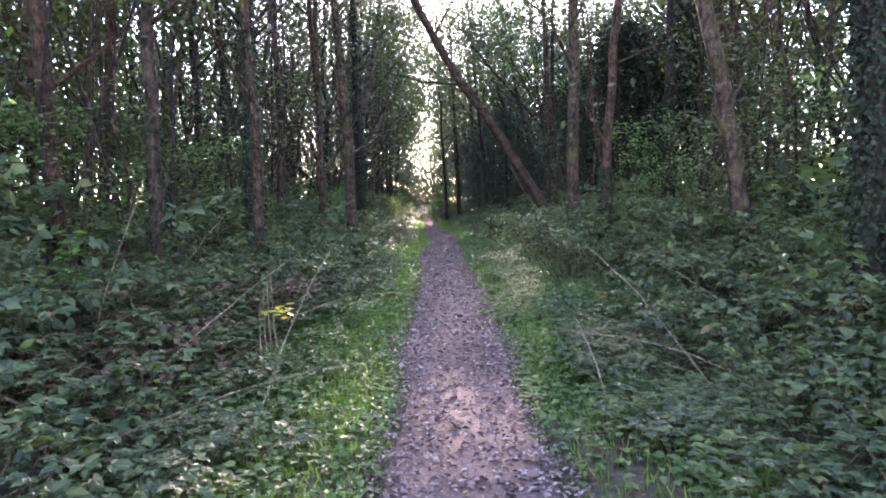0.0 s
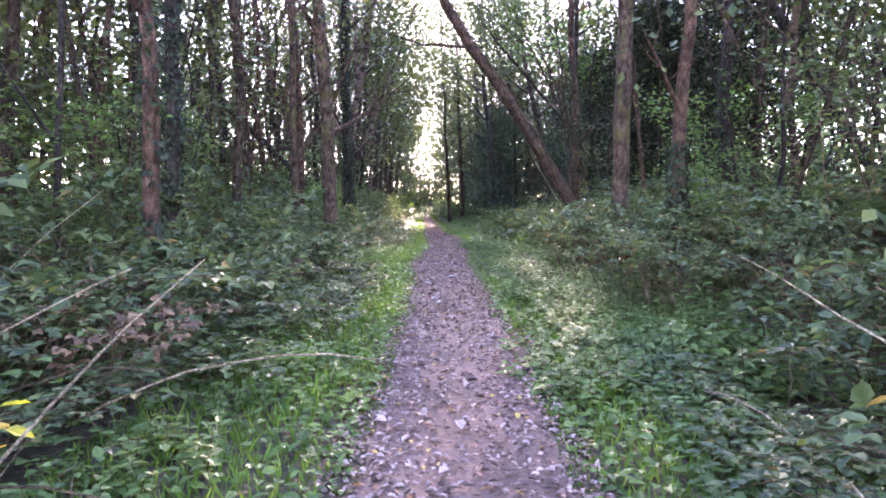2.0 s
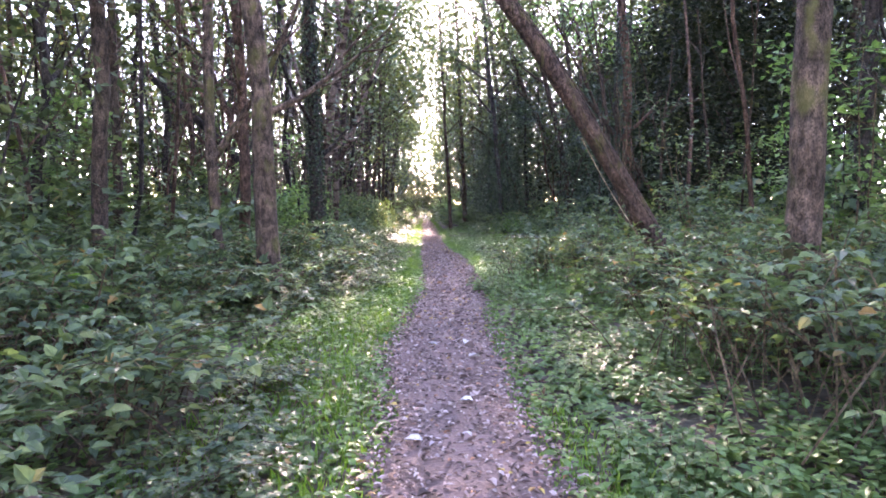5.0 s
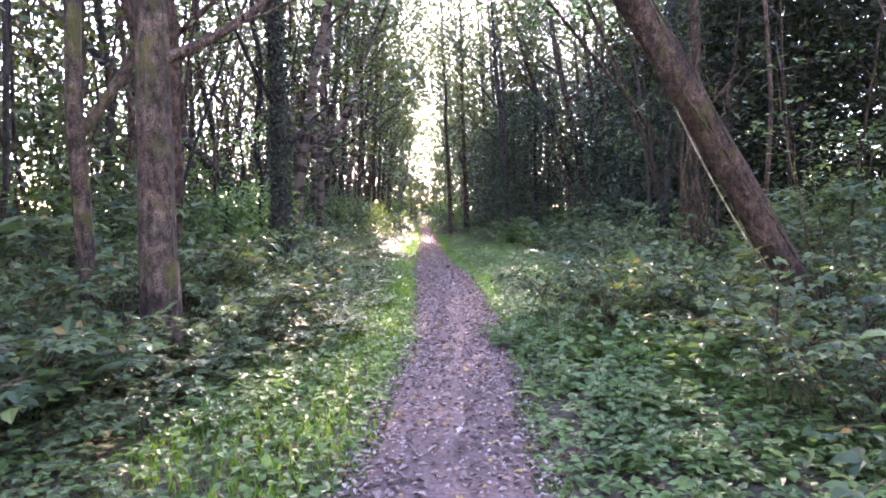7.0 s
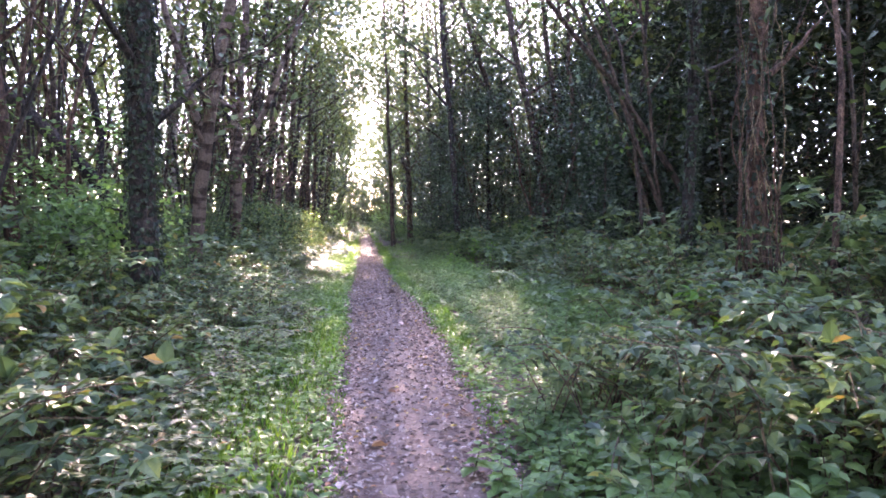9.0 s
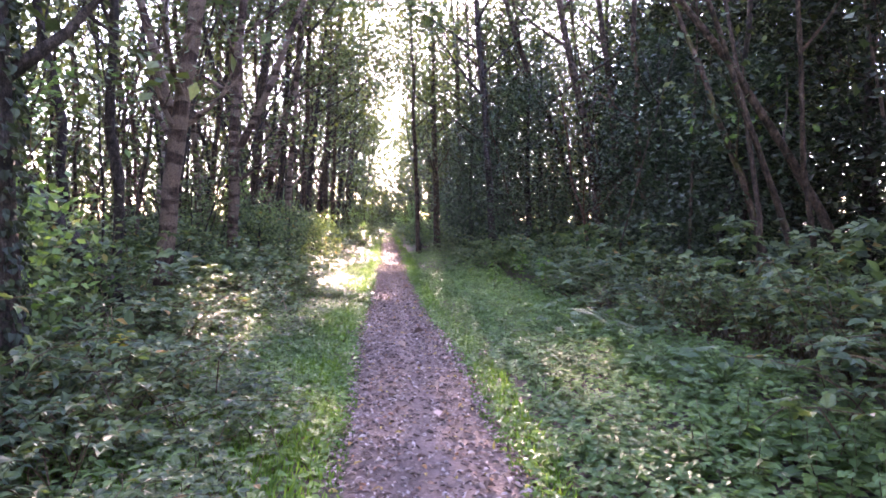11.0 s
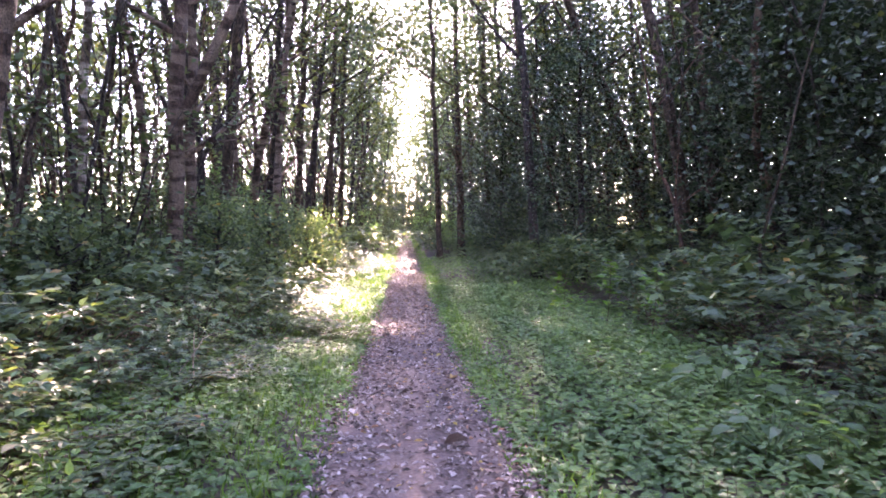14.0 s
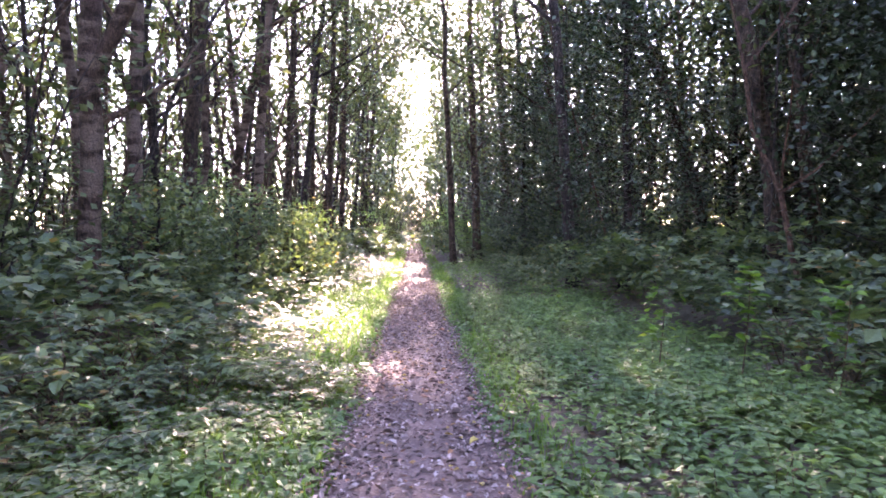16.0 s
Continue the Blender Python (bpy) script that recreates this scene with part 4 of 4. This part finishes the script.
# brambles in bands away from the verge, lower near the path; the grassy strip is wider on the sunny stretch
for side in (-1, 1):
    for band, step, size, squash in ((1.05, 0.78, 0.75, 0.62), (1.75, 0.8, 1.05, 0.9), (2.6, 0.85, 1.25, 1.1)):
        y = -2.0
        while y < 56:
            wave = 0.25 * math.sin(y * 0.55 + side) + 0.18 * math.sin(y * 1.3)
            shift = -0.3 if (side > 0 and 15.5 < y < 20.5) else (0.75 if side > 0 and y > 23 else 0.0)
            x = edge(side, y) + side * (band + wave + shift + rng.normal(0, 0.12))
            if side > 0 and 7.5 < y < 40 and band < (1.5 if y < 23 else 2.0):
                scatter(NETTLES, x, y, 1.0, 0.6)
            elif side > 0 and 9.0 < y < 16.0:
                scatter(BUSH_HIGH, x, y + rng.normal(0, 0.15), 1.0, 1.0 if band < 2 else 1.25)
            elif side > 0 and 7.5 < y < 24 and band < 2.0:
                scatter(NETTLES, x, y, 1.2, 0.95)
            elif 1.0 < y < 33:
                scatter(BUSH, x, y + rng.normal(0, 0.15), size, squash * (0.75 if y > 24 else 1.0))
            else:
                scatter(BUSH_FAR, x, y + rng.normal(0, 0.15), size * 0.7, squash * 0.9, thickets)
            y += step * (1.0 if y < 36 else 1.3)
    y = -2.0
    while y < 58:
        scatter(BUSH_TALL, edge(side, y) + side * (3.5 + rng.normal(0, 0.25)), y, 1.0, rng.uniform(0.75, 1.2)) if 4 < y < 30 else scatter(BUSH_FAR, edge(side, y) + side * (3.5 + rng.normal(0, 0.25)), y, 1.0, rng.uniform(0.9, 1.3), thickets)
        y += 1.2
    y = -2.0
    while y < 60:
        for off in (4.7, 6.0, 7.5, 9.2, 11.5):
            scatter(BUSH_FAR, edge(side, y) + side * (off + rng.normal(0, 0.4)), y + rng.normal(0, 0.5), 1.2, rng.uniform(0.8, 1.5), thickets)
        y += 2.3
    y = 54.0
    while y < 120:
        for off in (0.9, 2.0, 3.4, 5.2):
            scatter(BUSH_FAR, edge(side, y) + side * (off + rng.normal(0, 0.2)), y + rng.normal(0, 0.3), 1.15, rng.uniform(0.7, 1.3), thickets)
        y += 2.4
thickets.finish("thicket", "sea of brambles spreading away under the trees", "brambles")
for k in range(60):
    side = rng.choice([-1, 1])
    y = rng.uniform(3, 50)
    if not (side > 0 and 23 < y < 46):
        scatter(SAPLINGS, edge(side, y) + side * rng.uniform(3.2, 7.0), y, 1.0, 1.0)
for k in range(16):
    y = 57 + 3.2 * k
    scatter(HAZELS, edge(-1, y) - rng.uniform(1.0, 1.8), y, 0.9, 1.0)
    scatter(HAZELS, edge(1, y) + rng.uniform(1.0, 1.8), y, 0.9, 1.0)
for x, y in ((-5.2, 98), (-3.6, 101), (-2.2, 99), (-0.8, 102), (-4.4, 104), (-1.6, 105)):
    scatter(HAZELS[1:], x, y, 1.3, 1.0)
for k in range(90):
    side = -1 if k % 5 < 2 else 1
    y = rng.uniform(5, 75)
    if side > 0 and 23 < y < 50:
        continue
    scatter(HAZELS[:2] if side < 0 else HAZELS, edge(side, y) + side * ((5.0 if side > 0 and y < 34 else 4.3) + rng.exponential(3.0)), y, 1.0, 1.0)
# nettles and soft weeds along the right-hand verge, patches on the left
for y0, y1, side, off, step in ((7.2, 12.0, 1, 0.5, 0.36), (7.5, 11.5, 1, 0.95, 0.36), (7.8, 11.0, 1, 1.4, 0.4), (13.0, 21.0, 1, 0.75, 0.5), (13.5, 18.5, 1, 1.5, 0.55), (2.5, 7.0, 1, 0.9, 0.7), (16.0, 22.0, -1, 0.95, 0.6), (22.0, 40.0, 1, 0.8, 0.7), (24.0, 34.0, -1, 0.85, 0.7), (2.0, 8.0, -1, 0.9, 0.7)):
    y = y0
    while y < y1:
        scatter(NETTLES, edge(side, y) + side * (off + rng.normal(0, 0.12)), y, 0.8, 0.75)
        y += step * rng.uniform(0.8, 1.2)
for x, y in ((1.45, 18.2), (1.8, 19.0), (2.1, 18.0), (1.65, 20.0), (2.35, 19.3), (1.4, 19.3), (2.6, 18.4), (2.1, 20.4)):
    scatter(BUSH, x, y, 0.9, 1.15)
for k in range(46):
    y = rng.uniform(22.5, 40)
    scatter(NETTLES, edge(1, y) + rng.uniform(0.55, 2.3), y, 0.95, 0.6)
for x, y in ((-2.1, 5.2), (-2.6, 6.2), (-2.0, 6.9), (-2.7, 7.6), (-2.9, 4.6), (-1.9, 10.2), (-3.0, 30.2)):
    scatter(DEAD, x, y, 0.95, 1.0)
for x, y in ((-3.1, 15.6), (-2.7, 14.7), (-3.3, 14.2), (-4.0, 18.6), (-2.5, 26.5), (2.9, 27.5), (-4.3, 13.0), (-2.9, 19.6), (-1.95, 16.7), (-2.35, 15.7), (-2.75, 16.4), (2.6, 26.3), (-2.6, 6.9)):
    scatter(FERNS, x, y, 1.0)
for base in DEAD + HAZELS + BUSH + BUSH_HIGH + BUSH_TALL + BUSH_FAR + NETTLES + SAPLINGS + FERNS:
    for o in (*base.children_recursive, base):
        bpy.data.objects.remove(o)


def broad_leaf_plant(seed, x, y, size):
    """A rosette of wide leaves on stalks."""
    rng = np.random.default_rng(seed)
    e = thing("broad_leaf_plant", (x, y, float(ground_height(x, y) - rise(y))), "low plant with wide dull blue-green leaves", "plant", "broad-leaved plants")
    for k in range(11):
        a, r, h = k * 2.4, size * rng.uniform(0.25, 1.0), size * rng.uniform(0.5, 0.95)
        tip = np.array([r * math.cos(a), r * math.sin(a), h])
        g = Geo()
        s = np.linspace(0, 1, 5)[:, None]
        tube(g, tip * s * np.array([1, 1, 0]) + np.array([0, 0, h]) * s ** 0.6, np.linspace(0.006, 0.004, 5), 4)
        L = size * rng.uniform(0.35, 0.5)
        leaves(g, tip[None] - np.array([math.cos(a), math.sin(a), 0]) * 0.02, np.array([[math.cos(a), math.sin(a), -0.15]]), face_up(rng, 1, 0.2), L, L * 0.8, 0.1)
        part("leaf", g, FERN, e)


for k, (x, y, s) in enumerate(((2.3, 28.8, 0.42), (2.7, 29.5, 0.4), (1.9, 27.4, 0.36), (2.9, 27.0, 0.4), (2.2, 24.6, 0.36), (2.7, 24.2, 0.4), (-2.2, 18.7, 0.4), (-1.8, 19.3, 0.36), (-2.5, 19.2, 0.42))):
    broad_leaf_plant(900 + k, x, y, s)


def bright_shoot(seed, x, y, h):
    rng = np.random.default_rng(seed)
    e = thing("sycamore_shoot", (x, y, 0), "upright young shoot with fresh lime-green leaves", "sapling", "bright shoots")
    g = Geo()
    z = np.linspace(-0.05, h, 8)
    tube(g, np.stack([0.05 * np.sin(z * 2), 0.04 * np.cos(z * 2), z], -1), np.linspace(0.008, 0.003, 8), 5)
    part("stem", g, STEM, e)
    g = Geo()
    n = 46
    zz = h * rng.uniform(0.45, 1.05, n)
    c = np.stack([rng.normal(0, 0.07, n), rng.normal(0, 0.07, n), zz], -1)
    leaves(g, c, any_way(rng, n, 0.2), face_up(rng, n, 0.3), 0.10 * rng.uniform(0.7, 1.2, n), 0.065, 0.12)
    tagged(part("foliage", g, GRASS, e), kind="stuff")


for k, (x, y, h) in enumerate(((2.35, 32.3, 1.05), (2.7, 31.6, 0.95), (1.9, 32.9, 0.8), (-2.9, 13.6, 0.8), (3.4, 12.4, 1.3), (-3.2, 5.6, 1.2), (-3.0, 21.0, 0.9), (2.5, 20.3, 0.8))):
    bright_shoot(920 + k, x, y, h)


def yellow_sprig(x, y, h):
    rng = np.random.default_rng(31)
    e = thing("yellow_sprig", (x, y, 0), "bare brown stalk with a spray of bright yellow leaves", "weed")
    for k in range(4):
        g = Geo()
        tube(g, np.array([[-0.1 + 0.05 * k, 0.03 * k, -0.05], [-0.12 + 0.04 * k, 0.02, h * 0.7], [-0.1 + 0.03 * k, 0, h * (1.1 + 0.15 * k)]]), [0.009, 0.007, 0.004], 5)
        part("stalk", g, DRY, e)
    g = Geo()
    n = 16
    c = np.stack([rng.normal(0.05, 0.08, n), rng.normal(0, 0.06, n), h + rng.normal(0, 0.03, n)], -1)
    leaves(g, c, any_way(rng, n, 0.2), face_up(rng, n, 0.25), 0.09, 0.055, 0.1)
    part("foliage", g, YELLOW, e)


yellow_sprig(-1.4, 5.3, 0.6)
yellow_sprig(-2.5, 24.6, 0.5)


def dry_stems(seed, x, y, n, spread, length, label):
    """Dead canes lying and leaning at random."""
    rng = np.random.default_rng(seed)
    e = thing("dead_canes", (x, y, 0), label, "dead stems")
    for k in range(n):
        g = Geo()
        a, rise = rng.uniform(0, 6.28), rng.uniform(0.1, 0.8)
        start = np.array([*rng.normal(0, spread, 2), rng.uniform(0.0, 0.25)])
        s = np.linspace(0, 1, 8)[:, None]
        L = length * rng.uniform(0.5, 1.2)
        way = np.array([math.cos(a), math.sin(a), rise])
        p = start + way * s * L - np.array([0, 0, 0.35 * L]) * s ** 2 + np.cumsum(rng.normal(0, 0.01, (8, 3)), 0)
        tube(g, p, np.linspace(0.007, 0.003, 8), 4)
        part("cane", g, DRY if k % 3 else STEM, e)


dry_stems(41, -2.2, 6.3, 14, 0.5, 1.3, "brown dead bramble canes tangled together")
dry_stems(42, -2.4, 4.6, 12, 0.5, 1.3, "brown dead bramble canes tangled together")
dry_stems(43, 2.2, 5.2, 8, 0.5, 1.3, "thin pale dry canes across the brambles")
dry_stems(44, 2.0, 17.6, 9, 0.4, 1.0, "bare dead bramble canes beside the path")
dry_stems(45, -2.7, 29.0, 10, 0.6, 1.1, "bare dead bramble canes beside the path")
dry_stems(46, -2.1, 9.8, 8, 0.4, 0.9, "bare dead bramble canes beside the path")


def long_cane(seed, start, end, sag):
    """One long pale cane reaching over the undergrowth."""
    rng = np.random.default_rng(seed)
    e = thing("dead_cane", (start[0], start[1], 0), "long pale dry bramble cane arching over undergrowth", "dead stem", "long dead canes")
    s = np.linspace(0, 1, 12)[:, None]
    p = (np.array(end) - np.array(start)) * s + np.array([0, 0, start[2]]) + np.array([0, 0, sag]) * np.sin(s * np.pi) + np.cumsum(rng.normal(0, 0.006, (12, 3)), 0)
    g = Geo()
    tube(g, p, np.linspace(0.007, 0.0035, 12), 5)
    part("cane", g, DRY, e)


for k, (start, end, sag) in enumerate((((-2.3, 4.3, 0.0), (-1.5, 6.6, 0.95), 0.1), ((-1.25, 4.0, 0.0), (-1.15, 6.6, 1.0), 0.12), ((1.9, 4.3, 0.0), (1.45, 6.6, 1.0), 0.12), ((2.9, 5.2, 0.0), (2.1, 6.6, 0.8), 0.1), ((-2.4, 2.9, 0.0), (-0.8, 4.1, 0.45), 0.1), ((1.1, 4.2, 0.0), (1.0, 5.0, 0.5), 0.05), ((-3.4, 7.6, 0.0), (-3.0, 9.4, 1.3), 0.1), ((-2.9, 5.0, 0.0), (-3.0, 6.6, 1.6), 0.1))):
    long_cane(930 + k, start, end, sag)


# hanging dead vines on the reddish trunk
def dead_vines(x, y):
    rng = np.random.default_rng(52)
    e = thing("dead_vines", (x, y, 0), "pale dead ivy vines hanging down a trunk", "vines")
    for k in range(16):
        g = Geo()
        z = np.linspace(rng.uniform(0.2, 0.9), rng.uniform(2.0, 4.0), 26)
        a = rng.uniform(3.0, 6.6)
        r = 0.13 + rng.uniform(0, 0.12)
        w = 0.035 * np.convolve(rng.normal(0, 1.6, 26), np.ones(4) / 4, "same")
        tube(g, np.stack([r * np.cos(a + 0.25 * np.sin(z * 2 + k)) - 0.04 * z + w, r * np.sin(a) + 0.03 * np.sin(z * 3 + k), z], -1), np.linspace(0.013, 0.004, 26) * rng.uniform(0.6, 1.2), 4)
        part("vine", g, BARK_RED if k % 3 else STEM, e)


dead_vines(3.80, 21.7)


# ---- verge: grass, low leaves, litter ----
def verge_points(rng, n, y0, y1, near, far, power=1.0):
    y = rng.uniform(0, 1, n) ** power * (y1 - y0) + y0
    side = rng.choice([-1, 1], n)
    off = near + (far - near) * rng.uniform(0, 1, n) ** 1.2
    x = path_centre(y) + side * (path_half(y) + off)
    return x, y, side, off


def build_grass():
    rng = np.random.default_rng(61)
    g = Geo()
    for n, y0, y1, h, near, far in ((60000, -0.5, 26, 0.12, -0.05, 1.2), (36000, 22, 50, 0.15, -0.06, 1.7), (9000, 50, 100, 0.2, -0.05, 1.0)):
        x, y, side, off = verge_points(rng, n, y0, y1, near, far)
        patch = np.sin(x * 2.1 + y * 0.8) + np.sin(y * 1.7 - x) + rng.normal(0, 0.8, n)
        keep = (patch > -1.7) & ((side < 0) | (off < np.interp(y, [5, 6.5, 11.5, 13, 21, 23, 40], [1.1, 0.65, 0.65, 0.12, 0.12, 0.3, 0.45])))
        x, y, off = x[keep], y[keep], off[keep]
        m = len(x)
        c = np.stack([x, y, ground_height(x, y) - 0.005], -1)
        d = any_way(rng, m) * 0.55
        d[:, 2] = np.abs(d[:, 2]) + 0.75
        L = h * rng.uniform(0.4, 1.3, m) * np.clip(0.35 + off * 2.2, 0.3, 1.0)
        leaves(g, c, d, any_way(rng, m, 0.2), L, np.full(m, 0.010 if y0 < 26 else 0.014) * rng.uniform(0.7, 1.4, m), 0.1, False)
    return tagged(new("verge_grass", g.mesh("verge_grass", GRASS)), "short bright green grass along both path edges", "grass", kind="stuff")


def build_low_leaves():
    rng = np.random.default_rng(62)
    g = Geo()
    for n, y0, y1, near, far, size, top in ((64000, 0.5, 32, 0.04, 2.8, 0.064, 0.16), (22000, 30, 52, 0.06, 2.8, 0.07, 0.18), (26000, -2, 52, 1.4, 8.5, 0.085, 0.4), (30000, 21, 42, 0.05, 2.4, 0.06, 0.14)):
        x, y, side, off = verge_points(rng, n, y0, y1, near, far)
        patch = np.sin(x * 1.7 - y * 0.9) + np.sin(y * 1.1 + x * 2) + rng.normal(0, 0.6, n)
        keep = patch > -1.5
        x, y, off = x[keep], y[keep], off[keep]
        m = len(x)
        c = np.stack([x, y, ground_height(x, y) + rng.uniform(0.01, 1, m) * top * np.clip(0.25 + off, 0, 1)], -1)
        leaves(g, c, any_way(rng, m, 0.12), face_up(rng, m, 0.2), size * rng.uniform(0.6, 1.35, m), size * 0.75 * rng.uniform(0.7, 1.2, m), 0.12, True)
    return tagged(new("low_leaves", g.mesh("low_leaves", NETTLE)), "low carpet of small green leaves under the brambles", "ground cover", kind="stuff")


def build_litter():
    rng = np.random.default_rng(63)
    g = Geo()
    for n, y0, y1, size in ((20000, -0.5, 22, 0.040), (20000, 22, 45, 0.044), (5000, 45, 90, 0.06)):
        y = rng.uniform(y0, y1, n)
        u = rng.uniform(-1, 1, n)
        u = np.sign(u) * np.abs(u) ** 0.8
        half = path_half(y) + 0.12
        x = path_centre(y) + u * half
        z = rise(y) + 0.012 * np.clip(1 - u ** 2, 0, 1) + rng.uniform(0.004, 0.014, n)
        d = any_way(rng, n, 0.12)
        leaves(g, np.stack([x, y, z], -1), d, face_up(rng, n, 0.28), size * rng.uniform(0.4, 1.5, n), size * 0.6 * rng.uniform(0.5, 1.3, n), 0.3, True)
    return tagged(new("path_litter", g.mesh("path_litter", LITTER)), "scattered dead leaves and chips covering the footpath", "leaf litter", kind="stuff")


def build_wood_litter():
    rng = np.random.default_rng(64)
    g = Geo()
    n = 26000
    x, y, side, off = verge_points(rng, n, -2, 45, 0.02, 5.0)
    leaves(g, np.stack([x, y, ground_height(x, y) + rng.uniform(0.005, 0.03, n)], -1), any_way(rng, n, 0.15), face_up(rng, n, 0.35), 0.06 * rng.uniform(0.5, 1.3, n), 0.035 * rng.uniform(0.6, 1.2, n), 0.3, False)
    return tagged(new("wood_litter", g.mesh("wood_litter", BROWN_LITTER)), "brown fallen leaves on the soil under brambles", "leaf litter", kind="stuff")


build_grass()
build_low_leaves()
build_litter()
build_wood_litter()


# larger fallen leaves lying singly on the path
def fallen_leaves():
    rng = np.random.default_rng(65)
    shapes = []
    for k in range(6):
        g = Geo()
        w = 0.5 + 0.06 * k
        leaves(g, np.zeros((1, 3)), np.array([[1.0, 0, 0.05]]), np.array([[0.0, 0.1 * k - 0.2, 1]]), 0.055 + 0.006 * k, (0.055 + 0.006 * k) * w, 0.35, True)
        shapes.append(g.mesh("fallen_leaf", LITTER))
    for k in range(300):
        y = 2.2 + 34 * (k + rng.random()) / 300
        x = float(path_centre(y)) + rng.uniform(-1, 1) * 0.46
        ob = part("fallen_leaf", shapes[k % 6], None, footpath)
        ob.location = (x, y, float(rise(y)) + 0.026 + rng.uniform(0, 0.008))
        ob.rotation_euler = (rng.normal(0, 0.15), rng.normal(0, 0.15), rng.uniform(0, 6.28))
        ob.scale = (1.9 if k % 37 == 5 else rng.uniform(0.75, 1.2),) * 3


fallen_leaves()


def pale_leaves():
    """A few large bleached leaves lying flat on the path."""
    rng = np.random.default_rng(66)
    pale = litter_material("bleached_leaf", [(0.0, (0.42, 0.36, 0.35)), (1.0, (0.62, 0.56, 0.54))], 0.8)
    for x, y, size in ((-0.13, 14.62, 0.10), (0.25, 14.70, 0.13), (0.22, 14.10, 0.12), (0.03, 10.67, 0.10), (-0.12, 12.2, 0.11), (0.1, 12.3, 0.10), (-0.1, 10.9, 0.12), (0.2, 12.9, 0.10)):
        g = Geo()
        leaves(g, np.zeros((1, 3)), np.array([[1.0, 0, 0.03]]), np.array([[0.0, 0.1, 1]]), size, size * 0.7, 0.2, True)
        ob = part("fallen_leaf", g, pale, footpath, "large bleached dead leaf")
        ob.location = (x, y, float(rise(y)) + 0.032)
        ob.rotation_euler = (0, 0, rng.uniform(0, 6.28))


pale_leaves()
